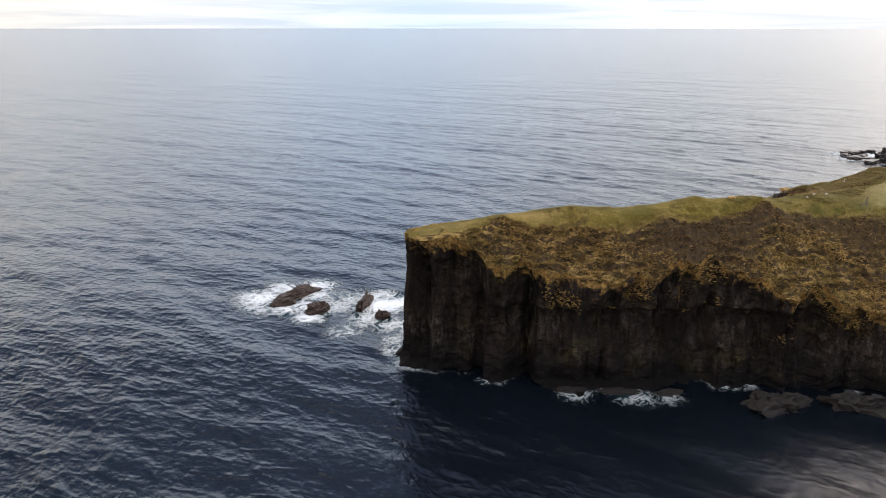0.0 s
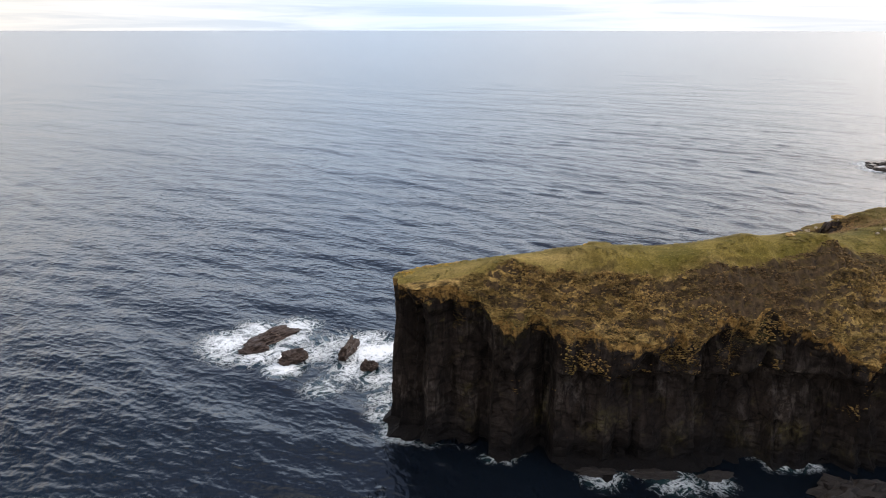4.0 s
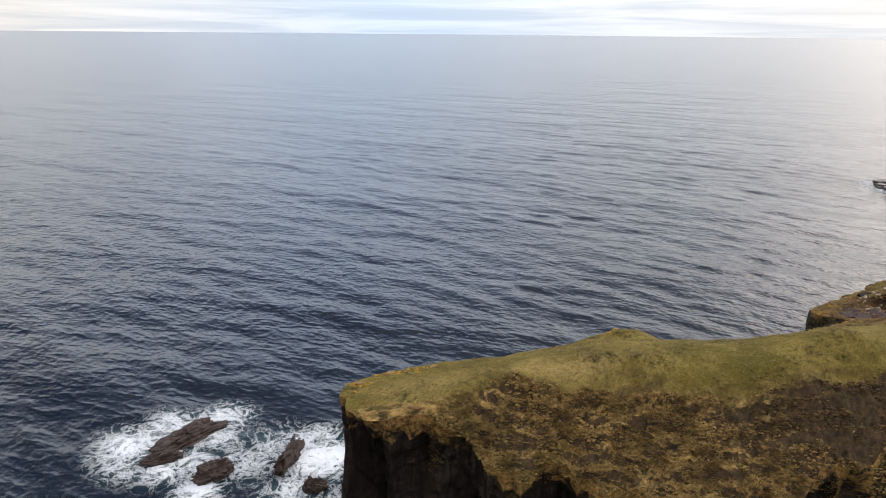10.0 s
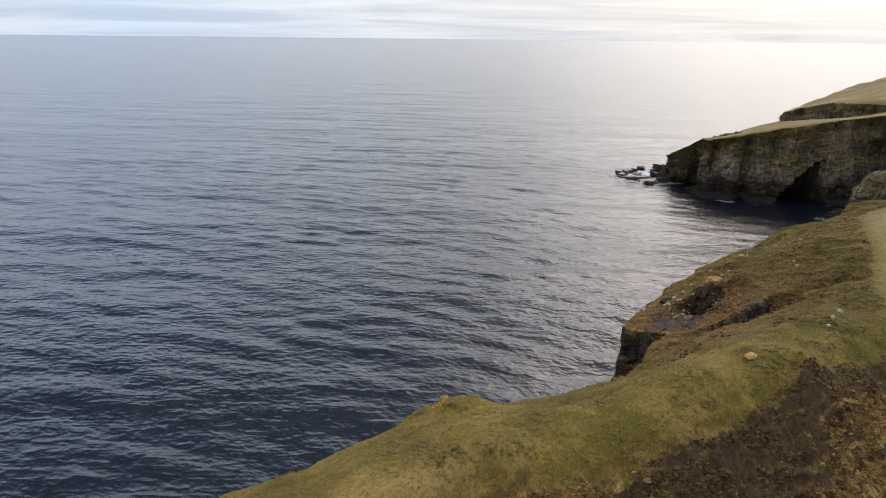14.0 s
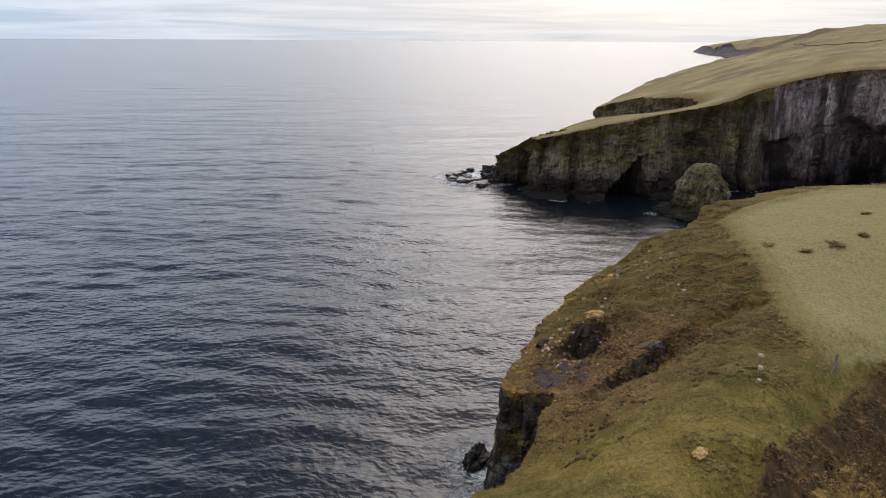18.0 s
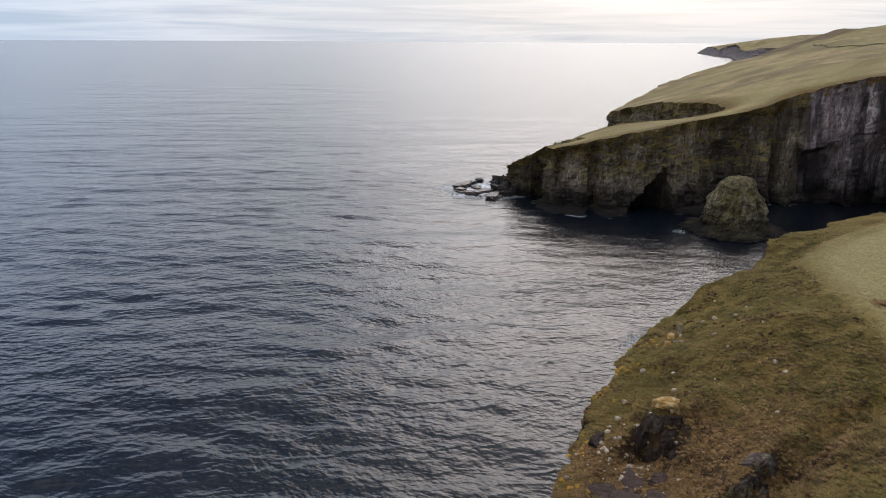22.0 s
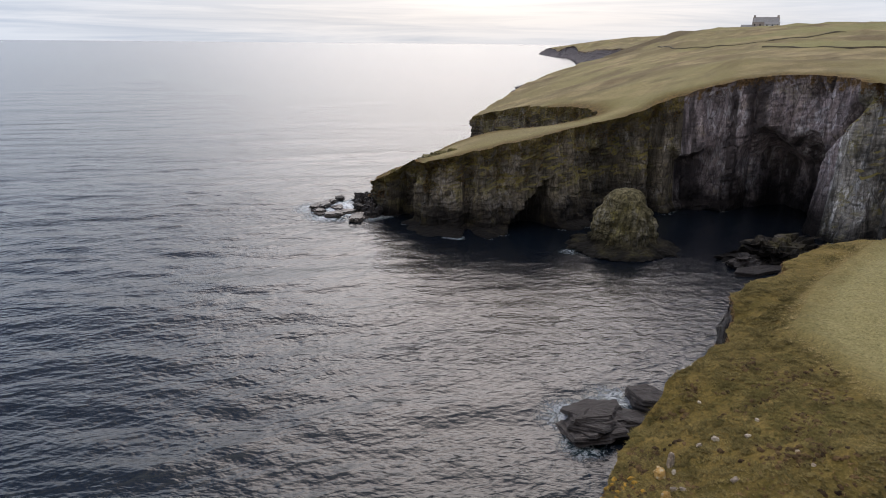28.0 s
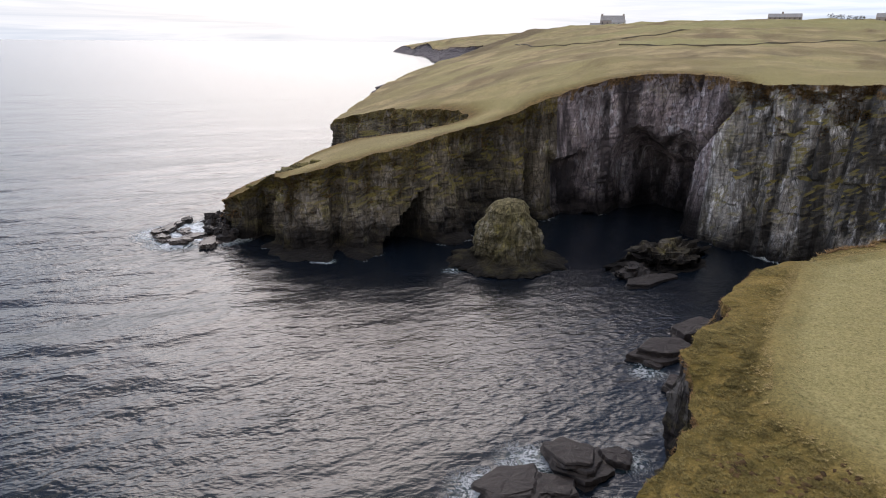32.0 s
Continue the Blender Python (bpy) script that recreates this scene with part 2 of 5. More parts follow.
def make_turf():
    k = Mat("turf", 0.95, 0.10)
    big, mid, fine = k.noise(0.06, 4), k.noise(0.32, 5, 0.65), k.noise(3.0, 6, 0.75)
    green = k.mix(k.ramp(big, (0.38, 0.0), (0.62, 1.0)), (0.078, 0.069, 0.012), (0.176, 0.126, 0.024))
    straw = k.mix(k.ramp(mid, (0.44, 0.0), (0.66, 0.75)), green, (0.262, 0.186, 0.052))
    dead = k.mix(k.ramp(k.noise(0.7, 6, 0.7), (0.38, 0.0), (0.62, 1.0)), (0.050, 0.029, 0.014), (0.235, 0.136, 0.050))
    # the dark end paints shadow gaps between golden tufts
    gold = k.mix(k.ramp(k.noise(0.9, 6, 0.72, k.scaled((0.6, 1, 1.6))), (0.43, 0.0), (0.60, 1.0)), (0.028, 0.017, 0.008), (0.450, 0.278, 0.094))
    gold = k.mix(k.math("MULTIPLY", k.attr("tan"), 0.5), gold, (0.460, 0.300, 0.115))
    straw = k.mix(k.math("MULTIPLY", k.attr("tan"), 0.6), straw, (0.400, 0.270, 0.105))
    peaty = k.mix(k.ramp(k.noise(1.3, 6, 0.75), (0.40, 0.0), (0.66, 1.0)), (0.014, 0.009, 0.006), (0.110, 0.066, 0.028))
    straw = k.mix(k.attr("gold"), k.mix(k.attr("heath"), straw, dead), k.mix(k.attr("peat"), gold, peaty))
    field = k.mix(k.ramp(k.noise(0.10, 5), (0.35, 0.0), (0.65, 1.0)), (0.325, 0.272, 0.120), (0.280, 0.236, 0.102))
    field = k.mix(k.ramp(k.noise(0.6, 5, 0.7), (0.50, 0.0), (0.75, 0.5)), field, (0.360, 0.270, 0.140))
    far = k.attr("far")
    field = k.mix(k.math("MULTIPLY", k.math("SUBTRACT", 1.0, far), 0.6), field, (0.268, 0.226, 0.094))
    field = k.mix(k.math("MULTIPLY", far, k.ramp(k.noise(0.018, 5, 0.6), (0.42, 0.0), (0.56, 0.7))), field, (0.205, 0.148, 0.078))
    field = k.mix(k.math("MULTIPLY", far, k.ramp(k.noise(0.035, 5, 0.65), (0.50, 0.0), (0.62, 0.7))), field, (0.480, 0.365, 0.190))
    field = k.mix(k.math("MULTIPLY", far, k.ramp(k.noise(1.0, 5, 0.65, k.scaled((0.012, 0.035, 0.02))), (0.52, 0.0), (0.62, 0.7))), field, (0.160, 0.108, 0.062))
    field = k.mix(k.attr("green"), field, (0.300, 0.275, 0.110))
    field = k.mix(k.attr("moor"), field, (0.120, 0.086, 0.050))
    ground = k.mix(k.attr("field"), straw, field)
    ground = k.mix(k.ramp(fine, (0.28, 0.60), (0.58, 0.0)), ground, (0.042, 0.034, 0.011))
    strands = k.noise(1.0, 5, 0.78, k.scaled((5.5, 3.2, 4.0), radians(35)), 1.2)
    ground = k.mix(k.ramp(strands, (0.34, 0.62), (0.50, 0.0)), ground, (0.030, 0.024, 0.009))
    ground = k.mix(k.math("MULTIPLY", k.ramp(strands, (0.54, 0.0), (0.70, 0.40)), k.math("SUBTRACT", 1.0, k.math("MULTIPLY", k.attr("peat"), 0.8))), ground, (0.430, 0.330, 0.120))
    lean = k.math("ADD", k.slope(), k.math("MULTIPLY", k.math("SUBTRACT", k.noise(0.9, 5, 0.7), 0.5), 0.55))
    bare = k.math("MINIMUM", 1.0, k.math("ADD", k.math("ADD", k.attr("gold"), k.attr("heath")), 0.15))
    steep = k.math("MULTIPLY", k.ramp(lean, (0.48, 1.0), (0.68, 0.0)), bare)
    # bare soil on steep risers, darkened further for shade under the tufts
    shaded_earth = k.mix(k.ramp(k.noise(1.5, 6, 0.75), (0.36, 0.0), (0.64, 1.0)), (0.018, 0.013, 0.010), (0.095, 0.060, 0.032))
    k.colour(k.mix(k.math("MULTIPLY", steep, 0.92), ground, shaded_earth))
    k.bump(k.math("ADD", k.math("MULTIPLY", k.noise(0.8, 2, 0.5), 0.5), k.math("MULTIPLY", k.noise(3.5, 2, 0.5), 0.16)), 0.8, 0.5)
    return k.m


def make_tuft(name, dark, pale, moss=0.5):
    k = Mat(name, 0.95, 0.08)
    g = k.n.new("ShaderNodeNewGeometry")
    mixed = k.math("ADD", k.math("MULTIPLY", g.outputs["Random Per Island"], 0.5), k.math("MULTIPLY", k.ramp(k.noise(0.5, 4, 0.65), (0.36, 0.0), (0.64, 1.0)), 0.5))
    c = k.ramp(mixed, (0.0, dark), (1.0, pale))
    c = k.mix(k.ramp(k.noise(6.0, 3, 0.7), (0.36, 0.6), (0.52, 0.0)), c, tuple(v * 0.3 for v in dark))
    c = k.mix(k.ramp(k.noise(0.09, 4), (0.48, 0.0), (0.68, moss)), c, (0.155, 0.130, 0.036))
    k.colour(c)
    return k.m


def make_cliff_rock(name, tone, lichen, streak, banding=0.5, grass_from=0.25, plants=(0.210, 0.125, 0.052), wet_shade_top=1.0, pale_streak=(0.46, 0.42, 0.39), stain=0.4):
    k = Mat(name, 0.88, 0.08)
    up = k.axis("Z")
    beds = k.noise(1.0, 6, 0.72, k.scaled((0.07, 0.07, 1.1)), 0.8)
    runs = k.noise(1.0, 7, 0.70, k.scaled((0.85, 0.85, 0.10)), 0.7)
    blot = k.noise(0.14, 6, 0.65)
    grit = k.noise(1.7, 7, 0.75)
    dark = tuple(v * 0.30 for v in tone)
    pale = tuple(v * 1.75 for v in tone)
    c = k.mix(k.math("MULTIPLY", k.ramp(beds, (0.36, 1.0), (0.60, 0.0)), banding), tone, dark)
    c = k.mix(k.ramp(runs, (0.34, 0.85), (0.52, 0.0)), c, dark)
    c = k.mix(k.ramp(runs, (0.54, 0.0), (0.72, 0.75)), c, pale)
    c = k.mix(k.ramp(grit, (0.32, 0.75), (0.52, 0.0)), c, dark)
    white = k.math("MULTIPLY", k.ramp(k.noise(0.10, 3), (0.47, 0.0), (0.56, 1.0)), k.ramp(k.noise(1.0, 7, 0.78, k.scaled((0.75, 0.75, 0.24))), (0.49, 0.0), (0.58, 1.0)))
    c = k.mix(k.math("MULTIPLY", white, streak), c, pale_streak)
    c = k.mix(k.math("MULTIPLY", k.math("MULTIPLY", k.ramp(blot, (0.54, 0.0), (0.66, 1.0)), k.ramp(grit, (0.4, 0.0), (0.6, 1.0))), lichen), c, (0.215, 0.180, 0.042))
    seep = k.noise(1.0, 5, 0.6, k.scaled((0.11, 0.11, 0.032)), 0.6)
    c = k.mix(k.math("MULTIPLY", k.ramp(seep, (0.45, 0.0), (0.57, 1.0)), stain), c, tuple(v * 0.16 for v in tone))
    cracks = k.cells(1.0, k.scaled((0.42, 0.42, 0.13)), "Distance", "DISTANCE_TO_EDGE")
    c = k.mix(k.ramp(cracks, (0.0, 0.65), (0.06, 0.0)), c, tuple(v * 0.14 for v in tone))
    lean = k.math("ADD", k.slope(), k.math("MULTIPLY", k.math("SUBTRACT", k.noise(0.9, 6, 0.7), 0.5), 0.6))
    high = k.ramp(k.math("DIVIDE", up, 30.0), (grass_from, 0.0), (grass_from + 0.2, 1.0))
    c = k.mix(k.math("MULTIPLY", k.ramp(lean, (0.36, 0.0), (0.58, 0.9)), high), c, (0.135, 0.108, 0.030))
    hung = k.math("ADD", k.noise(0.45, 6, 0.72), k.math("SUBTRACT", k.math("MULTIPLY", k.attr("plant"), 0.34), 0.32))
    leafy = k.mix(k.ramp(k.noise(1.6, 6, 0.75), (0.36, 0.0), (0.62, 1.0)), tuple(v * 0.22 for v in plants), plants)
    c = k.mix(k.ramp(hung, (0.40, 0.0), (0.50, 0.95)), c, leafy)
    # wet foot of the rock; raised higher it also paints in cave shade
    wet = k.ramp(k.math("DIVIDE", k.math("ADD", up, k.math("MULTIPLY", blot, 9.0 * wet_shade_top)), 16.0 * wet_shade_top), (0.34, 1.0), (0.66, 0.0))
    c = k.mix(k.math("MULTIPLY", wet, 0.95), c, (0.007, 0.006, 0.006))
    k.colour(c)
    k.put(k.math("SUBTRACT", 0.9, k.math("MULTIPLY", wet, 0.12)), k.b.inputs["Roughness"])
    low_beds = k.noise(1.0, 3, 0.5, k.scaled((0.07, 0.07, 1.1)), 0.8)
    low_runs = k.noise(1.0, 3, 0.5, k.scaled((0.60, 0.60, 0.08)), 0.7)
    h = k.math("ADD", k.math("MULTIPLY", low_beds, 0.35 + banding), k.math("MULTIPLY", low_runs, 0.9))
    h = k.math("ADD", h, k.math("MULTIPLY", k.noise(2.2, 3, 0.5), 0.25))
    h = k.math("ADD", h, k.math("MULTIPLY", k.cells(0.7, k.scaled((1, 1, 1.5))), 0.35))
    k.bump(h, 0.9, 0.7)
    return k.m


def make_stone(name, tone, spots, rough=0.85):
    k = Mat(name, rough, 0.3)
    c = k.mix(k.ramp(k.noise(1.3, 7, 0.75), (0.34, 0.0), (0.64, 1.0)), tuple(v * 0.45 for v in tone), tone)
    c = k.mix(k.ramp(k.noise(2.6, 6, 0.7), (0.52, 0.0), (0.62, 0.85)), c, spots)
    k.colour(c)
    h = k.math("ADD", k.noise(2.5, 3, 0.5), k.math("MULTIPLY", k.noise(1.0, 3, 0.5, k.scaled((0.3, 0.3, 2.4))), 0.7))
    k.bump(h, 0.8, 0.16)
    return k.m


def make_plain(name, dark, pale, scale, rough=0.85):
    k = Mat(name, rough, 0.25)
    k.colour(k.mix(k.ramp(k.noise(scale, 6, 0.7), (0.3, 0.0), (0.7, 1.0)), dark, pale))
    k.bump(k.noise(scale * 3, 2, 0.5), 0.5, 0.03)
    return k.m


WATER, TURF = make_water(), make_turf()
# near-black tone also carries the shade on the south face
ROCK_SOUTH = make_cliff_rock("shaded_flagstone", (0.030, 0.022, 0.018), 0.25, 0.40, 0.25, 0.52, (0.400, 0.225, 0.070), pale_streak=(0.16, 0.130, 0.11))
# tone lifted to hold the glare that veils the spur
ROCK_SPUR = make_cliff_rock("brown_flagstone", (0.205, 0.168, 0.122), 0.75, 0.40, 0.4, 0.25, (0.200, 0.150, 0.048), wet_shade_top=2.0, stain=0.6)
WET_ROCK = make_stone("wet_brown_rock", (0.026, 0.019, 0.016), (0.011, 0.009, 0.008), 0.7)
SKERRY_BROWN = make_stone("wet_red_brown_rock", (0.072, 0.044, 0.033), (0.024, 0.016, 0.013), 0.6)
SLAB_ROCK = make_stone("flat_slab_rock", (0.038, 0.028, 0.024), (0.011, 0.009, 0.008), 0.7)
STACK_ROCK = make_cliff_rock("lichened_stack_rock", (0.186, 0.156, 0.084), 1.0, 0.3, 0.3, 0.5, stain=0.35)
SKERRY_ROCK = make_stone("wet_pale_skerry_rock", (0.105, 0.084, 0.072), (0.050, 0.038, 0.033), 0.45)
PALE_STONE = make_stone("pale_lichened_stone", (0.58, 0.48, 0.36), (0.36, 0.28, 0.20))
ORANGE_STONE = make_stone("orange_lichened_stone", (0.46, 0.27, 0.075), (0.44, 0.37, 0.24))
EDGE_STONE = make_stone("ochre_edge_stone", (0.30, 0.185, 0.058), (0.20, 0.150, 0.075))
GREY_STONE = make_stone("grey_stone", (0.36, 0.28, 0.21), (0.60, 0.49, 0.36))
TUFT_GOLD = make_tuft("golden_tufts", (0.048, 0.028, 0.011), (0.450, 0.278, 0.096), 0.3)
TUFT_PEAT = make_tuft("dark_brown_heather", (0.022, 0.014, 0.009), (0.190, 0.115, 0.052), 0.1)
TUFT_OLIVE = make_tuft("olive_grass_tufts", (0.076, 0.062, 0.019), (0.310, 0.230, 0.086))
TUFT_STRAW = make_tuft("pale_straw", (0.240, 0.180, 0.070), (0.420, 0.310, 0.140))
TUFT_HEATH = make_tuft("brown_heath_tufts", (0.086, 0.050, 0.024), (0.330, 0.200, 0.090))
WALL_STONE = make_plain("weathered_grey_walling", (0.26, 0.22, 0.195), (0.46, 0.40, 0.36), 0.8)
DYKE_STONE = make_plain("mossy_dark_walling", (0.070, 0.058, 0.036), (0.150, 0.120, 0.080), 0.8)
HARLING = make_plain("white_harling", (0.55, 0.55, 0.54), (0.75, 0.75, 0.74), 0.6)
SLATE = make_plain("grey_roof_slate", (0.19, 0.175, 0.165), (0.32, 0.30, 0.285), 0.9, 0.55)
WINDOW_DARK = make_plain("dark_window_glass", (0.010, 0.012, 0.014), (0.02, 0.022, 0.025), 0.5, 0.12)
WOOD = make_plain("weathered_grey_wood", (0.12, 0.10, 0.08), (0.22, 0.19, 0.16), 9)
LEAF = make_plain("dark_winter_foliage", (0.035, 0.032, 0.014), (0.075, 0.062, 0.030), 1.2)
TUFT_LICHEN = make_tuft("orange_lichened_edge", (0.200, 0.120, 0.022), (0.520, 0.290, 0.050))
CRAG_ROCK = make_cliff_rock("fluted_crag_rock", (0.062, 0.045, 0.036), 0.6, 0.22, 0.15, 3.0)
PAVEMENT_ROCK = make_stone("purple_brown_rock", (0.090, 0.058, 0.046), (0.050, 0.034, 0.028), 0.9)
ROCK_NORTH = make_cliff_rock("black_brown_flagstone", (0.044, 0.037, 0.034), 0.4, 0.25, 0.2, 3.0, (0.230, 0.150, 0.050))
# grey tone mixes distance haze into the rock colour
FAR_ROCK = make_cliff_rock("far_hazed_rock", (0.190, 0.165, 0.170), 0.1, 0.15, 0.3, 3.0)
# bay and inlet tones include veiling glare put into the rock colour
ROCK_BAY = make_cliff_rock("grey_flagstone", (0.330, 0.298, 0.262), 0.95, 1.0, 0.22, 0.2, wet_shade_top=1.4, pale_streak=(0.70, 0.67, 0.64), stain=0.95)
# tall dark foot here is partly wet rock, partly the cave's painted shade
ROCK_INLET = make_cliff_rock("wet_shaded_purple_rock", (0.350, 0.285, 0.280), 0.4, 0.9, 0.2, 3.0, wet_shade_top=2.8, pale_streak=(0.52, 0.48, 0.48), stain=0.9)


# ---- the lie of the land ----
# coast from the south-east round to the far north: x, y, height of the rim, how far the foot stands out
COAST_SOUTH = [(700, -150, 40, 4), (300, 30, 30, 3), (160, 80, 20, 2), (100, 92, 14, 1.5), (68, 94.5, 12, 1), (60.5, 95.0, 13.2, 1), (55.5, 97.4, 16.3, 2.4),
               (49.3, 96.5, 15.9, 0.8), (43, 99.4, 20.2, 3.4), (38.5, 98.8, 19.4, 2.6), (33, 97.6, 18.6, 1.2), (26, 96.8, 17.6, 0.6), (17, 97.4, 18.2, 0.3), (11, 99, 18.5, 0.3),
               (6, 100.4, 20, 0.3), (1, 102, 22, 0.5), (-4, 103.6, 21.8, 1), (-6, 106, 21.6, 1)]
COAST_NORTH = [(-5.6, 109.6, 21.5, 1), (0, 111.5, 22, 1.5), (9.5, 114, 22, 2), (16, 117, 21.7, 2), (22.8, 119.7, 22, 2), (29, 120.5, 19.8, 2),
               (35, 123, 18, 2), (43, 123.5, 18, 1), (48.5, 125.6, 18.8, 0.6), (52.2, 128.2, 19, 0.4), (55.8, 130.6, 19, 0.3), (54.8, 133.2, 18.4, 0.3), (53.8, 135.6, 18, 0.8), (57, 138.4, 17.8, 1.5), (64, 142, 18, 2),
               (72, 146, 18.5, 2), (80, 149.5, 19, 2), (90, 151, 20, 1.5), (95.6, 151.2, 22.8, 0.6), (98.6, 150.2, 23.6, 0.4), (103.5, 149.6, 23.8, 0.8),
               (108.4, 150.2, 24.2, 0.5), (110.8, 151.9, 25.2, 0.3), (114, 152.2, 25.6, 0.5), (119.5, 151.0, 26, 0.6), (123.5, 150.1, 26, 0.5), (127, 150.9, 26, 0.6), (134, 150.5, 26, 1.5)]
COAST_BAY = [(142, 147, 26, 2), (150, 143, 26, 2), (161, 136, 26, 2), (180, 127, 27, 3), (205, 119, 30, 4), (228, 121, 36, 6), (243, 133, 43, 10),
             (248, 150, 42, 12), (249, 163, 41.5, 8), (253, 171, 43, 4), (264, 181, 43, 4), (267, 194, 42.5, 4), (264, 206, 41, 4),
             (252, 218, 36, 4), (240, 228, 31, 5), (226, 235.5, 28, 7), (214, 236.5, 27.2, 7), (205.5, 237, 26.4, 5), (195.5, 246.7, 23.6, 5)]
COAST_SPUR = [(190.5, 254, 21.3, 4), (182.5, 262.3, 18.4, 3), (186.5, 270.5, 17.8, 2), (183.5, 278, 12.8, 2), (187, 287, 9.5, 2), (193, 295, 7, 3), (203, 296, 9.5, 3), (211, 291, 13, 3), (218, 282, 18.8, 3), (225, 271, 23, 3),
              (237, 256, 25.2, 3), (250, 247, 28, 3), (262, 259, 29, 3), (285, 302, 25, 3), (305, 338, 18, 3), (312, 348, 17, 2), (322, 352, 17, 3)]
COAST_FAR = [(367, 370, 22, 8), (440, 400, 27, 10), (510, 425, 30, 12), (590, 440, 36, 14), (720, 470, 38, 15), (950, 560, 40, 15), (1250, 735, 40, 30),
             (1500, 950, 36, 40), (1705, 1100, 26, 30), (1965, 1275, 24, 40), (2150, 1462, 22, 40), (2480, 1742, 17, 40), (2560, 1800, 13, 30), (2640, 1765, 26, 40), (2900, 1700, 45, 50)]
INLAND = [(2900, -900), (1500, -500)]
SPOTS = [(9, 104, 25.5), (20, 105, 26.5), (33.7, 101.5, 25.3), (40, 107, 27.6), (50, 107, 27.6), (61.4, 113.4, 26.4), (98.8, 125, 27.5),
         (84, 135.4, 26.7), (108, 144.4, 26.3), (54, 130, 18.8), (64, 129.5, 21), (72, 140.7, 20.2), (81.3, 144.5, 21.1), (75, 112, 27),
         (120, 118, 28), (160, 118, 29), (220, 90, 34), (300, 165, 46), (300, 220, 46), (400, 260, 49), (420, 150, 52)]
SPOTS_FAR = [(500, 330, 51), (621, 384, 61), (695, 325, 65), (700, 150, 69), (900, 300, 69), (1000, 0, 76), (1300, 600, 72), (300, 290, 31), (400, 330, 36),
             (2000, 800, 75), (2600, 0, 90), (2094, 1180, 67), (2035, 1290, 54), (2310, 1560, 37), (2500, 1500, 60), (1000, 480, 62), (255, 225, 37), (232, 246, 26.4), (210, 262, 22.4)]
COAST = COAST_SOUTH + COAST_NORTH + COAST_BAY + COAST_SPUR + COAST_FAR

_centres = np.array([c[:3] for c in COAST] + SPOTS + SPOTS_FAR, float)


def _solve_heights():
    p, z = _centres[:, :2], _centres[:, 2]
    n = len(p)
    a = np.zeros((n + 3, n + 3))
    a[:n, :n] = np.hypot(p[:, None, 0] - p[None, :, 0], p[:, None, 1] - p[None, :, 1])
    a[:n, n:] = np.c_[np.ones(n), p]
    a[n:, :n] = np.c_[np.ones(n), p].T
    return np.linalg.solve(a, np.r_[z, 0, 0, 0])


_weights = _solve_heights()


def lie(pts):
    """The smooth height of the land at rows of x, y."""
    pts = np.asarray(pts, float)
    n = len(_centres)
    out = np.empty(len(pts))
    for i in range(0, len(pts), 4000):
        q = pts[i:i + 4000]
        d = np.hypot(q[:, None, 0] - _centres[None, :, 0], q[:, None, 1] - _centres[None, :, 1])
        out[i:i + 4000] = d @ _weights[:n] + _weights[n] + q @ _weights[n + 1:]
    return out


# hollows and knolls: x, y, reach, depth
SHAPES = [(60.5, 131.5, 4.2, -1.2), (69.6, 135.8, 3.4, 1.5), (77, 143, 3.0, 0.8), (23, 117.2, 2.6, 0.9), (52.2, 136, 1.5, 0.3), (47, 121, 5, -0.8)]
GULLY = np.array([(56, 126), (60, 125.6), (64, 124.8), (70, 124.2), (76, 122.5)], float)


# rock steps: the line of the upper edge (the land to its right, as the line runs, is lower), height, fade
STEPS = [(np.array([(66.3, 138.0), (66.6, 136.6), (67.1, 134.8), (67.4, 133.2)], float), 2.6, 3.4), (np.array([(68.4, 126.6), (64.2, 126.2), (61.0, 127.2), (57.6, 127.4)], float), -1.5, 3.6)]


def step_down(pts, line, high, fade):
    """How far the land drops along a rock step."""
    best, side, ends = np.full(len(pts), 1e9), np.zeros(len(pts)), np.zeros(len(pts))
    total = len(line) - 1
    for j, (a, b) in enumerate(zip(line[:-1], line[1:])):
        way = (b - a) / np.hypot(*(b - a))
        t = np.clip(((pts - a) @ (b - a)) / ((b - a) @ (b - a)), 0, 1)
        d = np.hypot(*(pts - a - t[:, None] * (b - a)).T)
        s = (pts[:, 0] - a[0]) * way[1] - (pts[:, 1] - a[1]) * way[0]
        new_best = d < best
        best, side = np.where(new_best, d, best), np.where(new_best, np.sign(s) * d, side)
        ends = np.where(new_best, (j + t) / total, ends)
    side = side if high > 0 else -side
    taper = np.clip(np.minimum(ends, 1 - ends) * 5, 0, 1)
    return abs(high) * taper * np.clip(side / 0.7, 0, 1) * np.exp(-(np.maximum(side - 0.7, 0) / fade) ** 2)


def off_line(pts, line):
    """The distance of rows of x, y from a line of points."""
    best = np.full(len(pts), 1e9)
    for a, b in zip(line[:-1], line[1:]):
        t = np.clip(((pts - a) @ (b - a)) / ((b - a) @ (b - a)), 0, 1)
        best = np.minimum(best, np.hypot(*(pts - a - t[:, None] * (b - a)).T))
    return best


def shaped(pts):
    z = lie(pts)
    for x, y, reach, depth in SHAPES:
        z = z + depth * np.exp(-(((pts[:, 0] - x) ** 2 + (pts[:, 1] - y) ** 2) / reach ** 2) ** 2)
    for line, high, fade in STEPS:
        z = z - step_down(pts, line, high, fade)
    return z - 1.1 * np.exp(-(off_line(pts, GULLY) / 1.1) ** 2)


def steepness(pts):
    gx = (shaped(pts + (0.7, 0)) - shaped(pts - (0.7, 0))) / 1.4
    gy = (shaped(pts + (0, 0.7)) - shaped(pts - (0, 0.7))) / 1.4
    return np.hypot(gx, gy)


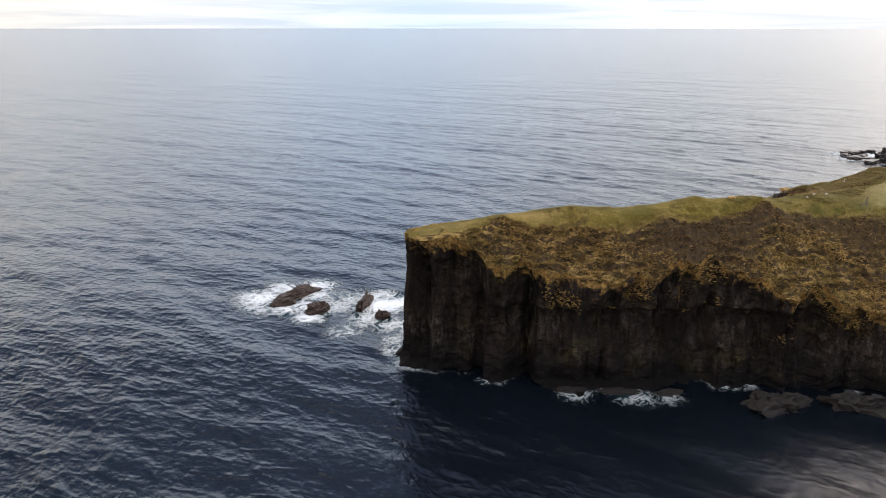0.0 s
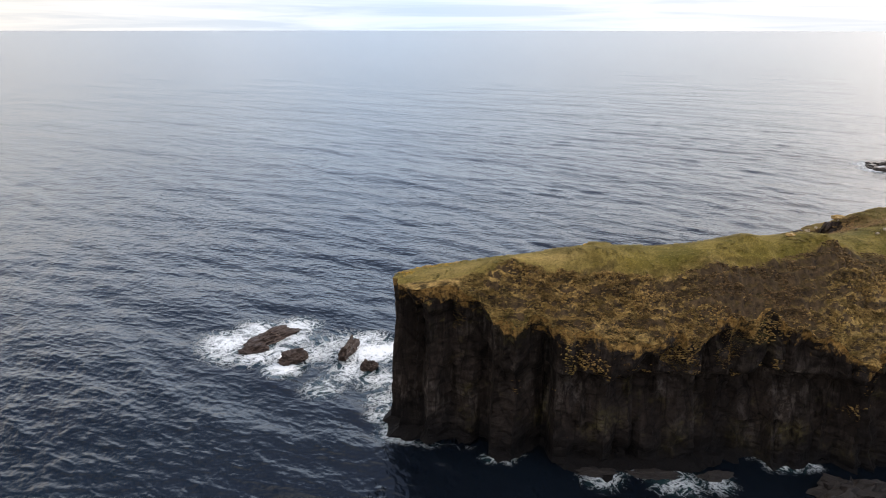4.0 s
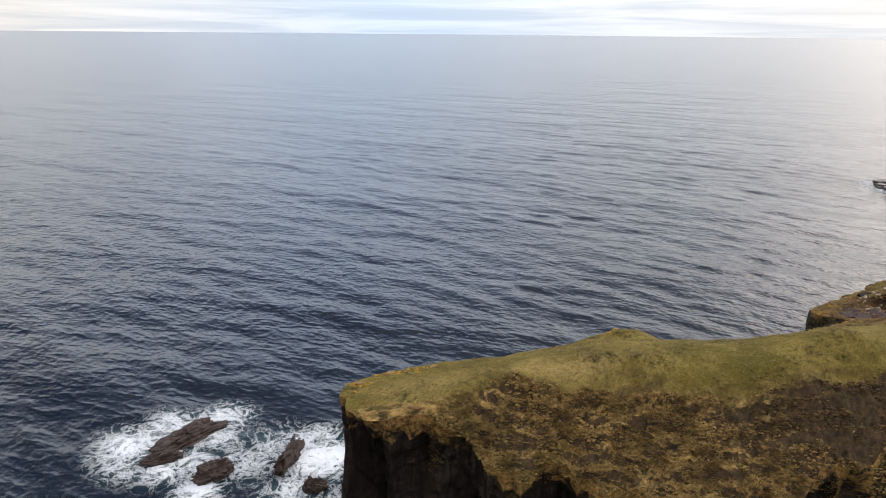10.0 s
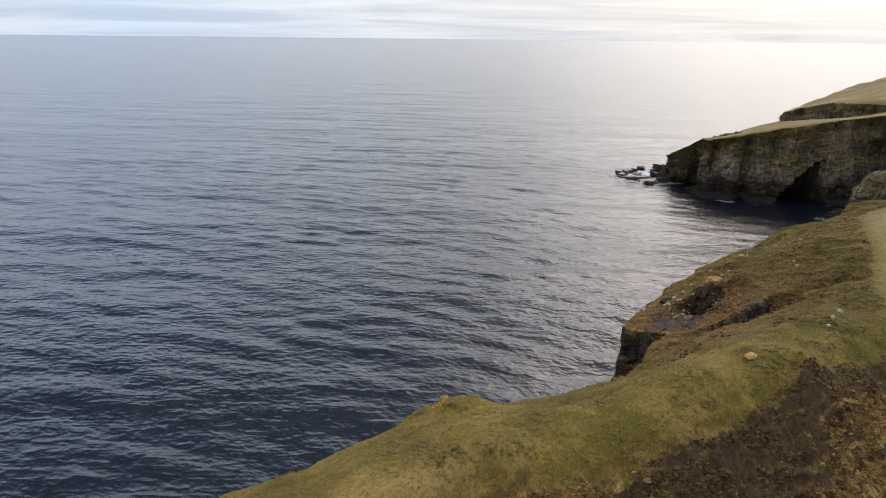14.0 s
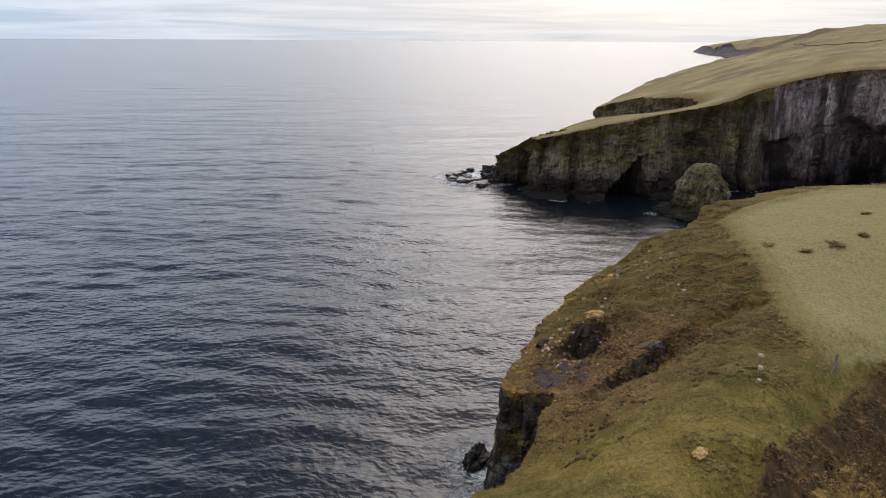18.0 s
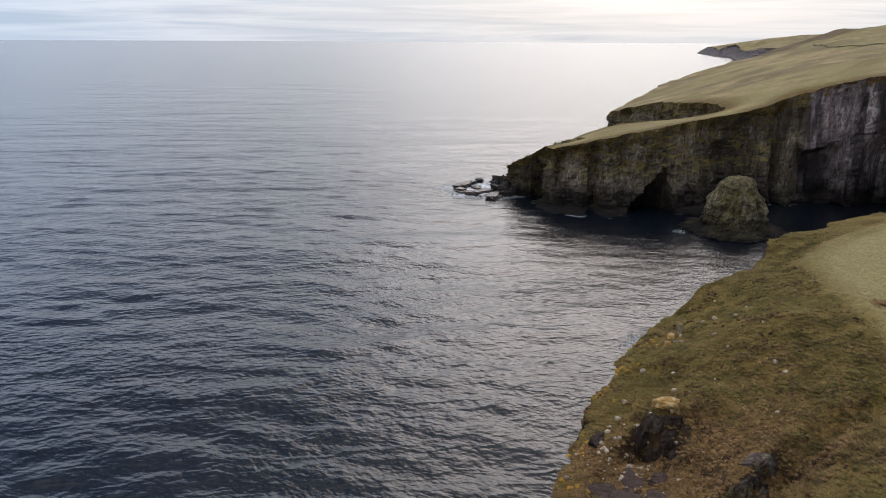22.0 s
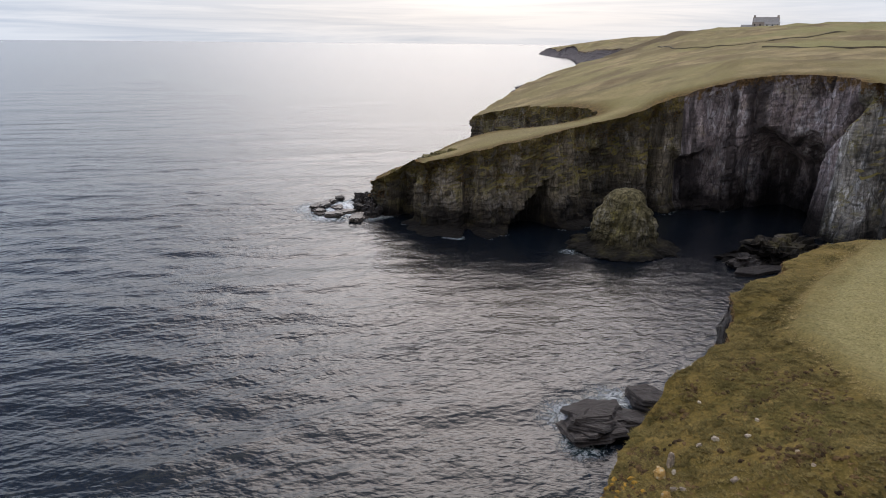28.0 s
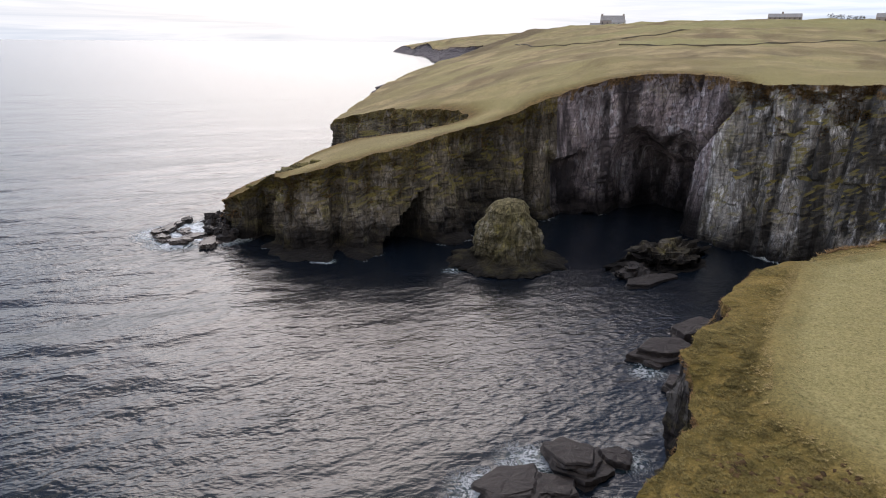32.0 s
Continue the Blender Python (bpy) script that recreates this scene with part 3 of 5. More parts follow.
def rolled(pts, amount=1.0):
    """The land with its hummocks, tussocks and small terraces."""
    pts = np.asarray(pts, float)
    z = shaped(pts)
    steep = np.clip((steepness(pts) - 0.40) * 1.7, 0, 1)
    far = np.clip((np.hypot(pts[:, 0] - 60, pts[:, 1] - 130) - 150) / 600, 0, 1)
    out = z.copy()
    for i, (x, y) in enumerate(pts):
        big = noise.fractal(Vector((x * 0.045, y * 0.045, 3)), 1.0, 2.0, 3)
        small = noise.fractal(Vector((x * 0.5, y * 0.5, 7)), 0.7, 2.1, 4)
        h = z[i] + big * (0.35 + 2.6 * far[i]) + small * (0.10 + 0.42 * steep[i])
        if steep[i] > 0.03:
            lift = 1.7 * noise.fractal(Vector((x * 0.10, y * 0.10, 11)), 1.0, 2.0, 3)
            t = (h + lift) / 1.25
            k = math.floor(t)
            u = t - k
            bench = (k + min(1.0, max(0.0, (u - 0.55) / 0.45)) ** 0.8) * 1.25 - lift
            rib = abs(noise.noise(Vector((x * 0.75, y * 0.30, 5))))
            t = (h + 0.6 * lift) / 0.55
            k = math.floor(t)
            small_bench = (k + min(1.0, max(0.0, (t - k - 0.5) * 2)) ** 0.7) * 0.55 - 0.6 * lift
            h += steep[i] * (0.70 * (bench - h) + 0.75 * (small_bench - h) + 1.0 * (rib - 0.25))
        out[i] = z[i] + amount * (h - z[i])
    return out


def smooth_line(points, step):
    """Catmull-Rom through the points, in steps of about that length; all columns are carried."""
    p = np.array(points, float)
    p = np.vstack([2 * p[0] - p[1], p, 2 * p[-1] - p[-2]])
    out = []
    for i in range(1, len(p) - 2):
        a, b, c, d = p[i - 1:i + 3]
        k = max(1, int(np.hypot(*(c - b)[:2]) / step(*b[:2])))
        for t in np.arange(k) / k:
            out.append(0.5 * (2 * b + (c - a) * t + (2 * a - 5 * b + 4 * c - d) * t * t + (3 * b - a - 3 * c + d) * t ** 3))
    out.append(p[-2])
    return np.array(out)


def coast_step(x, y):
    far = math.hypot(x - 60, y - 120)
    return 0.7 if far < 110 else 1.0 if far < 260 else 4 if far < 420 else 25


LINE = smooth_line(COAST, coast_step)
_along = np.gradient(LINE[:, :2], axis=0)
for _ in range(3):
    _along[1:-1] = (_along[:-2] + _along[1:-1] + _along[2:]) / 3
_along /= np.hypot(*_along.T)[:, None]
OUT = np.c_[-_along[:, 1], _along[:, 0]]          # away from the land
RIM_WOBBLE = np.array([noise.fractal(Vector((x * 0.22, y * 0.22, 1)), 0.9, 2.0, 4) for x, y in LINE[:, :2]])
RIM_SWING = np.where((LINE[:, 1] < 101) & (LINE[:, 0] > 4) & (LINE[:, 0] < 120), 2.3, np.clip(0.8 + np.arange(len(LINE)) / len(LINE) * 1.2, 0, 1.8))
RIM = LINE[:, :2] + OUT * (RIM_WOBBLE * RIM_SWING)[:, None]
RIM_Z = rolled(RIM, 0.7)


def mesh_object(name, verts, faces, material, parent=None, smooth=False):
    me = bpy.data.meshes.new(name)
    me.from_pydata([tuple(v) for v in verts], [], faces)
    me.materials.append(material)
    me.polygons.foreach_set("use_smooth", [smooth] * len(me.polygons))
    me.update()
    ob = new(name, me)
    if parent is not None:
        ob.parent = parent
    return ob


def part(name, bm, material, parent, label=""):
    me = bpy.data.meshes.new(name)
    bm.to_mesh(me)
    bm.free()
    me.materials.append(material)
    ob = new(name, me)
    ob.parent = parent
    if label:
        ob["label"] = label
    return ob


# ---- the sea ----
def inside(pts, poly):
    x, y = pts[:, 0], pts[:, 1]
    hit = np.zeros(len(pts), bool)
    for (x0, y0), (x1, y1) in zip(poly, np.roll(poly, -1, axis=0)):
        cross = (y0 > y) != (y1 > y)
        if cross.any() and y1 != y0:
            hit ^= cross & (x < (x1 - x0) * (y - y0) / (y1 - y0) + x0)
    return hit


# surf: x, y, reach, strength
SURF = [(-37, 133.5, 4.5, 1.0), (-36, 129.5, 4, 0.75), (-33.5, 138, 4, 0.85), (-26.5, 140.5, 3.5, 0.95), (-26, 134.5, 3.5, 0.8), (-28.5, 129.5, 3.5, 0.85), (-31, 127.5, 3, 0.9), (-25.5, 123.4, 2.6, 1.1), (-21, 129.5, 5, 0.62),
        (-18.5, 133, 5, 0.6), (-11.6, 129.5, 3.6, 1.35), (-9, 131.5, 3.0, 1.2), (-13, 134, 3.5, 0.9), (-14.5, 122.5, 3.4, 0.8), (-18, 117, 3.2, 0.62), (-9.5, 119.5, 4, 0.66), (-8.5, 114, 3, 0.6), (-8, 109, 2.2, 0.75),
        (-6.5, 104.5, 2.0, 0.7), (20, 94.6, 2.4, 0.62), (29, 93.8, 3, 0.66), (34, 93.4, 2.2, 0.5),
        (61, 146, 4, 0.75), (55, 141, 3, 0.5), (118, 174, 4, 0.62), (126, 171.5, 4, 0.62), (112.5, 169, 3, 0.6), (133, 161, 3, 0.5),
        (176, 301, 7, 0.8), (171, 291, 6, 0.8), (181, 284, 6, 0.8), (179, 292, 7, 1.05), (185, 299, 6, 1.05), (177, 297, 5, 0.95), (189, 218, 2.5, 0.5), (160, 165, 3, 0.5)]


# water in the lee of the cliffs: x, y, half length, half width, turn
LEE = [(62, 78, 54, 24, 4), (206, 222, 40, 12, -38), (235, 185, 26, 20, 60)]


def build_sea():
    cx, cy, turns = 80.0, 128.0, 900
    radii = [0.6]
    while radii[-1] < 4900:
        radii.append(radii[-1] + max(1.1, (radii[-1] - 190) * 0.02))
    r, a = np.meshgrid(radii, np.arange(turns) * 2 * np.pi / turns, indexing="ij")
    x, y = (cx + r * np.cos(a)).ravel(), (cy + r * np.sin(a)).ravel()
    rr = r.ravel()
    calm = np.exp(-np.maximum(rr - 250, 0) / 500)
    z = 34.0 * np.clip((np.hypot(x - 60, y - 150) - 1200) / 3730, 0, 1) ** 2
    lee = np.zeros(len(x))
    for lx, ly, rx, ry, tilt in LEE:
        c, q = math.cos(radians(tilt)), math.sin(radians(tilt))
        u, w = ((x - lx) * c + (y - ly) * q) / rx, (-(x - lx) * q + (y - ly) * c) / ry
        lee = np.maximum(lee, np.clip(1.6 * np.exp(-(u * u + w * w)), 0, 1))
    bay = np.clip(1.5 * np.exp(-(((x - 190) / 62) ** 2 + ((y - 185) / 48) ** 2)), 0, 1)
    rng = np.random.default_rng(4)
    for _ in range(26):
        way = radians(-126) + rng.normal(0, 0.38)
        length = rng.uniform(3.2, 13)
        k = 2 * np.pi / length
        ph = k * (x * np.cos(way) + y * np.sin(way)) + rng.uniform(0, 6.3) + 0.8 * np.sin(x * 0.021 + y * 0.017 + rng.uniform(0, 6))
        z += (1 - 0.85 * lee) * (1 - 0.6 * bay) * calm * 0.0024 * length * np.sin(ph)
    foam = np.zeros(len(x))
    for fx, fy, reach, much in SURF:
        foam = np.maximum(foam, 0.78 * much * np.exp(-((x - fx) ** 2 + (y - fy) ** 2) / (1.25 * reach) ** 2))
    shore = np.vstack([f[np.arange(len(f)), np.abs(f[:, :, 2] - 0.2).argmin(1)][:, :2] for f in FACE.values()])
    near = np.flatnonzero((x > -20) & (x < 330) & (y > 80) & (y < 330) & ~inside(np.c_[x, y], RIM))
    for j in range(0, len(near), 3000):
        k = near[j:j + 3000]
        d = np.sqrt(((x[k, None] - shore[None, :, 0]) ** 2 + (y[k, None] - shore[None, :, 1]) ** 2).min(1))
        foam[k] = np.maximum(foam[k], np.exp(-(d / 1.5) ** 2) * (0.24 + 0.30 * np.sin(0.31 * x[k]) * np.sin(0.27 * y[k] + 1)))
    n, m = len(radii), turns
    i = (np.arange(n - 1)[:, None] * m + np.arange(m)[None, :])
    j = (np.arange(n - 1)[:, None] * m + (np.arange(m)[None, :] + 1) % m)
    quads = np.stack([i, i + m, j + m, j], -1).reshape(-1, 4)
    me = bpy.data.meshes.new("water")
    me.vertices.add(n * m)
    me.vertices.foreach_set("co", np.c_[x, y, z].ravel())
    me.loops.add(quads.size)
    me.loops.foreach_set("vertex_index", quads.ravel())
    me.polygons.add(len(quads))
    me.polygons.foreach_set("loop_start", np.arange(len(quads)) * 4)
    me.update(calc_edges=True)
    me.validate()
    me.polygons.foreach_set("use_smooth", [True] * len(me.polygons))
    me.attributes.new("foam", "FLOAT", "POINT").data.foreach_set("value", foam)
    me.attributes.new("bay", "FLOAT", "POINT").data.foreach_set("value", bay)
    me.attributes.new("lee", "FLOAT", "POINT").data.foreach_set("value", lee)
    me.materials.append(WATER)
    tagged(new("water", me), "dark blue-grey choppy open sea with white surf round the rocks", "sea", kind="structure")


# ---- the land's top ----
from mathutils.geometry import delaunay_2d_cdt

GREEN_A = np.array([(470, 300), (600, 262), (660, 215), (720, 200), (730, 120), (640, 100), (575, 60), (560, 130), (545, 190), (520, 250)])
GREEN_C = np.array([(430, 252), (441, 227), (432, 186), (379, 178), (385, 214), (398, 243)])
MOOR = np.array([(545, 392), (582, 367), (605, 362), (650, 350), (670, 400), (640, 450), (600, 440), (560, 420)])
BANKS = [np.array(b, float) for b in ([(281, 275), (292, 264), (318, 262)], [(299, 194), (316, 191), (357, 176)], [(357, 176), (324, 166), (343, 144)], [(284, 242), (287, 239)])]
GREEN_B = np.array([(640, 330), (680, 300), (740, 260), (720, 215), (660, 228), (610, 275)])
FIELD = np.array([(69.3, 111.3), (74.6, 117.6), (84, 124.8), (95, 134.5), (106, 143.6), (118, 145), (143, 144), (160, 131), (190, 118), (300, 100), (300, 70), (130, 98), (90, 105.4), (78, 108.4)])


# the brow between the green top and the brown slope above the south cliff
BROW = np.array([(-6, 105), (-2, 104.7), (4, 104.8), (12, 104.3), (18, 103.3), (25, 103), (32, 102.4), (36, 102.6), (40, 104), (45, 105.2), (49, 106.4), (57, 108.3), (66, 109.2), (75, 109.6), (95, 106), (130, 99)], float)


def golden_patch(xy):
    """Where the matted grass on the south slope lies thick and pale, with a ragged edge."""
    r = np.hypot((xy[:, 0] - 54) / 7.0, (xy[:, 1] - 100.2) / 4.6)
    r = r + np.array([0.30 * noise.fractal(Vector((a * 0.3, b * 0.3, 4)), 0.8, 2.0, 4) if d < 2 else 0.0 for (a, b), d in zip(xy, r)])
    return np.clip((1.0 - r) / 0.45, 0, 1)


def build_ground():
    rng = np.random.default_rng(7)
    poly = np.vstack([RIM, INLAND])
    pts = []
    for x0, x1, y0, y1, s in ((-12, 76, 93, 108, 0.30), (76, 100, 93, 108, 0.9), (-12, 100, 108, 122, 0.7), (-12, 100, 122, 152, 0.5), (100, 160, 128, 156, 0.6), (100, 160, 90, 128, 1.3), (160, 190, 90, 156, 1.6), (190, 330, 60, 360, 3.2), (20, 330, -20, 90, 9),
                              (330, 820, -100, 640, 8), (820, 2900, -900, 2300, 55), (330, 820, -900, -100, 55)):
        gx, gy = np.meshgrid(np.arange(x0, x1, s), np.arange(y0, y1, s))
        g = np.c_[gx.ravel(), gy.ravel()] + rng.uniform(-0.38, 0.38, (gx.size, 2)) * s
        g = g[inside(g, poly)]
        d = np.full(len(g), 1e9)
        for i in range(0, len(g), 2000):
            d[i:i + 2000] = np.sqrt(((g[i:i + 2000, None] - RIM[None, ::2]) ** 2).sum(-1)).min(1)
        pts.append(g[d > s * 0.55])
    inner = np.vstack(pts)
    flat = np.vstack([poly, inner])
    nb = len(poly)
    vs, _, fs, *_ = delaunay_2d_cdt([Vector(p) for p in flat], [], [list(range(nb))], 1, 1e-5)
    xy = np.array([(v.x, v.y) for v in vs])
    z = rolled(xy)
    z[:len(RIM)] = RIM_Z
    field0 = np.ones(len(xy))
    heath = np.clip(1.5 - np.hypot(xy[:, 0] - 62, xy[:, 1] - 131) / 12.5, 0, 1)
    heath = np.maximum(heath, 0.9 * np.exp(-(((xy[:, 0] - 54) / 5) ** 2 + ((xy[:, 1] - 124) / 4) ** 2)))
    heath = np.maximum(heath, 0.95 * np.exp(-(((xy[:, 0] - 68) / 8) ** 2 + ((xy[:, 1] - 123) / 6) ** 2)))
    heath = np.maximum(heath, 0.35 * np.clip((xy[:, 0] - 58) / 12, 0, 1) * (xy[:, 1] > 112))
    brow = np.array([p for p in RIM if p[0] > 186 and 170 < p[1] < 300 and p[0] < 275])
    spot = np.flatnonzero((xy[:, 0] > 180) & (xy[:, 0] < 290) & (xy[:, 1] > 150) & (xy[:, 1] < 305))
    if len(spot):
        d = np.sqrt(((xy[spot, None] - brow[None, ::2]) ** 2).sum(-1)).min(1)
        heath[spot] = np.maximum(heath[spot], np.clip(1.0 - d / 7, 0, 0.9))
        field0[spot] = np.clip((d - 2) / 6, 0, 1)
    heath = np.maximum(heath, np.clip((104.5 - xy[:, 1]) / 4, 0, 0.75) * (xy[:, 0] < 80))
    verge = np.clip((off_line(xy, FIELD[:8]) + np.array([0.8 * noise.noise(Vector((a * 0.5, b * 0.5, 8))) for a, b in xy])) / 2.2, 0, 1)
    mown = 0.5 + 0.5 * np.where(inside(xy, FIELD), verge, -verge)
    field = np.maximum(mown, np.clip((np.hypot(xy[:, 0] - 60, xy[:, 1] - 130) - 130) / 60, 0, 0.9)) * field0
    # the low grass bank on the field's edge
    z += 0.4 * np.exp(-(off_line(xy, FIELD[:8]) / 0.9) ** 2)
    ob = mesh_object("ground", np.c_[xy, z], fs, TURF, smooth=True)
    ob.data.attributes.new("field", "FLOAT", "POINT").data.foreach_set("value", field)
    green = np.maximum(np.maximum(inside(xy, GREEN_A), inside(xy, GREEN_B)).astype(float) * 0.7, inside(xy, GREEN_C) * 0.75)
    ob.data.attributes.new("green", "FLOAT", "POINT").data.foreach_set("value", green)
    moor = inside(xy, MOOR) * 0.9
    for bank in BANKS:
        moor = np.maximum(moor, 0.75 * np.exp(-(off_line(xy, bank) / 2.2) ** 2))
    ob.data.attributes.new("moor", "FLOAT", "POINT").data.foreach_set("value", moor)
    drop = np.interp(xy[:, 0], BROW[:, 0], BROW[:, 1]) - xy[:, 1]
    drop = drop + np.array([0.22 * noise.fractal(Vector((a * 0.45, b * 0.45, 21)), 0.9, 2.0, 3) if -10 < a < 110 and 90 < b < 114 else 0.0 for a, b in xy])
    south = np.clip(drop / 0.7, 0, 1) * np.clip((110 - xy[:, 0]) / 12, 0, 1) * (xy[:, 1] < 113)
    patch = golden_patch(xy)
    deep = 2.4 + 5.0 * np.exp(-((xy[:, 0] - 42) / 7) ** 4) + 6.0 * np.clip((xy[:, 0] - 61) / 4, 0, 1)
    peat = (1 - patch) * south * np.exp(-(np.maximum(drop - 1.2, 0) / deep) ** 2) * np.clip((xy[:, 0] - 27) / 8, 0, 1)
    tops = np.exp(-(((xy[:, 0] - 15) / 5) ** 2 + ((xy[:, 1] - 105.8) / 1.6) ** 2)) + 0.7 * np.exp(-(((xy[:, 0] - 2) / 5) ** 2 + ((xy[:, 1] - 106.5) / 2.5) ** 2))
    ob.data.attributes.new("peat", "FLOAT", "POINT").data.foreach_set("value", peat)
    ob.data.attributes.new("tan", "FLOAT", "POINT").data.foreach_set("value", np.clip(tops + patch * south, 0, 1))
    ob.data.attributes.new("far", "FLOAT", "POINT").data.foreach_set("value", np.clip((np.hypot(xy[:, 0] - 60, xy[:, 1] - 130) - 150) / 80, 0, 1))
    ob.data.attributes.new("gold", "FLOAT", "POINT").data.foreach_set("value", south)
    ob.data.attributes.new("heath", "FLOAT", "POINT").data.foreach_set("value", heath)
    tagged(ob, "rough ochre and olive turf over the clifftops with pale fields", "ground", kind="structure")


build_ground()


# ---- the cliffs ----
FACE = {}
# clefts and caves: x, y, half width, depth, height up to which they reach
CLEFTS = [(232, 232.5, 5, 6, 19), (238, 229, 4.0, 4, 60), (249, 160, 1.6, 2.5, 60), (246, 143, 2.8, 5.5, 60),
          (262, 210, 3.0, 4, 60), (267, 194, 4.0, 3, 24), (262.5, 184, 5, 14, 27), (265.5, 194, 8, 20, 26), (254, 214, 6, 8, 20), (228, 234, 2.0, 3, 30), (246, 223, 2.0, 3.5, 60), (249.5, 155, 1.2, 2.2, 30), (265.5, 189, 1.5, 2.5, 60), (266, 201, 1.5, 2.5, 60), (12.6, 98.5, 0.9, 2.2, 19), (24, 96.5, 6.5, 2.2, 14.5), (40, 96, 5.0, 2.6, 12), (50, 95.3, 3.0, 2.2, 11), (5.5, 100.5, 1.0, 1.3, 15),
          (-2.5, 103, 0.8, 1.0, 20), (49, 131.5, 1.2, 2.2, 18), (57, 138, 1.2, 2.0, 17), (116, 152, 1.2, 1.2, 30), (187, 274.5, 4.2, 7, 12.5), (300, 330, 5, 3, 30)]
# a slanting cleft: x, y, z at its top and where it turns upright, half width, depth
SLANT = (250.5, 165.5, 43, 259, 177, 20, 1.9, 7.0)
# a sea cave with one upright side: x, y of that side, the way along the coast, length, height, depth
CAVE = (208.0, 236.3, -0.70, 0.71, 13.0, 15.0, 11.0)
# wave-cut ledges at the foot: x, y, reach along, how far out
LEDGES = [(184, 260, 8, 10), (195, 247, 9, 8), (211, 236, 6, 5), (187, 283, 6, 3), (250, 205, 14, 4), (20, 97, 10, 2), (30, 96, 10, 2.5), (-5, 105, 4, 1.5), (128, 151, 12, 3), (150, 143, 12, 4)]


def build_cliff(name, first, last, rock, label, rough=1.0, beds=0.4, big=1.2, hang=7.0, tall=1.0, columns=0.0, lip=0.0):
    rows = 56
    verts, faces = [], []
    near_clefts, ledge = {}, {}
    for i in range(first, last + 1):
        x, y = LINE[i, :2]
        near_clefts[i] = [(math.hypot(x - cx, y - cy), w, deep, high) for cx, cy, w, deep, high in CLEFTS if math.hypot(x - cx, y - cy) < 3 * w]
        ledge[i] = sum(o * math.exp(-(math.hypot(x - lx, y - ly) / reach) ** 2) for lx, ly, reach, o in LEDGES)
    for i in range(first, last + 1):
        (x, y), top, out, lean = RIM[i], RIM_Z[i], OUT[i], LINE[i, 3]
        wide = min(coast_step(x, y), 4) ** 0.3
        for k in range(rows + 1):
            v = k / rows
            z = top * (1 - v) - 1.5 * v
            bay = noise.fractal(Vector((x * 0.045, y * 0.045, z * 0.008)), 0.9, 2.0, 3)
            rib = noise.fractal(Vector((x * 0.17, y * 0.17, z * 0.02)), 0.8, 2.1, 4)
            cut = abs(noise.noise(Vector((x * 0.28, y * 0.28, z * 0.03 + 9))))
            blk = noise.fractal(Vector((x * 0.55, y * 0.55, z * 0.45)), 0.6, 2.1, 4)
            slabs = noise.cell(Vector((x * 0.20, y * 0.20, z * 0.34 * tall + 0.4 * rib))) + 0.5 * noise.cell(Vector((x * 0.6, y * 0.6, z * 0.22)))
            edge = min(1.0, (i - first) / 9, (last - i) / 9)
            amp = min(1.0, v * 8) * rough * edge
            col = noise.cell(Vector((x * 0.42, y * 0.42, z * 0.05 + 2))) + 0.6 * noise.cell(Vector((x * 0.95, y * 0.95, z * 0.09)))
            off = lean * v ** 1.4 + min(1.0, v * 8) * columns * edge * col + amp * (big * bay + 1.1 * rib * wide + 1.6 * min(cut, 0.3) - 0.35 + 0.45 * blk + beds * slabs)
            if lip:
                under = 12.5 + 0.9 * noise.noise(Vector((x * 0.08, 7, 0)))
                span = min(1.0, max(0.0, (x - 6) / 4), max(0.0, (66 - x) / 8))
                off -= lip * span * edge * min(1.0, max(0.0, (under - z) / 0.8)) * min(1.0, max(0.25, (z - 2.0) / 7.0))
            over = noise.noise(Vector((x * 0.05, y * 0.05, z * 0.22 * tall + 4)))
            off += amp * (0.9 * max(0.0, over) - 0.3)
            for d, wide_c, deep, high in near_clefts[i]:
                f = min(1.0, max(0.0, (high + (0 if high > 40 else 5.0 * noise.noise(Vector((x * 0.16, y * 0.16, 3)))) - z) / (3.0 if deep < 10 else 10.0))) * min(1.0, v * 6)
                off -= deep * f * math.exp(-(d / wide_c) ** 2)
            if 236 < x < 275 and 150 < y < 190:
                u = min(1.0, (SLANT[2] - z) / (SLANT[2] - SLANT[5]))
                d = math.hypot(LINE[i, 0] - SLANT[0] - u * (SLANT[3] - SLANT[0]), LINE[i, 1] - SLANT[1] - u * (SLANT[4] - SLANT[1]))
                off -= SLANT[7] * min(1.0, v * 6) * math.exp(-(d / SLANT[6]) ** 2)
                side = (LINE[i, 1] - SLANT[1] - u * (SLANT[4] - SLANT[1]))
                off += 3.0 * min(1.0, v * 2) * min(1.0, max(0.0, -side / 2.0)) * math.exp(-(max(0.0, -side) / 7.0) ** 2)
            u, w = (LINE[i, 0] - CAVE[0]) * CAVE[2] + (LINE[i, 1] - CAVE[1]) * CAVE[3], (LINE[i, 0] - CAVE[0]) * CAVE[3] - (LINE[i, 1] - CAVE[1]) * CAVE[2]
            hollow = 0.0
            if 0 < u < CAVE[4] and abs(w) < 8:
                hollow = min(1.0, u / 0.9) * min(1.0, max(0.0, (CAVE[5] * (1 - (u / CAVE[4]) ** 1.3) - z + 0.8 * blk) / 1.3))
                off -= CAVE[6] * hollow
            if v > 0.90:
                low = min(1.0, (v - 0.90) / 0.03)
                off += low * (0.6 + 1.2 * noise.noise(Vector((x * 0.12, y * 0.12, 2)))) + (1 - hollow) * low ** 0.5 * ledge[i] * (0.8 + 0.5 * noise.noise(Vector((x * 0.2, y * 0.2, 8))))
            verts.append((x + out[0] * off, y + out[1] * off, z))
    n = rows + 1
    FACE[name] = np.array(verts).reshape(-1, n, 3)
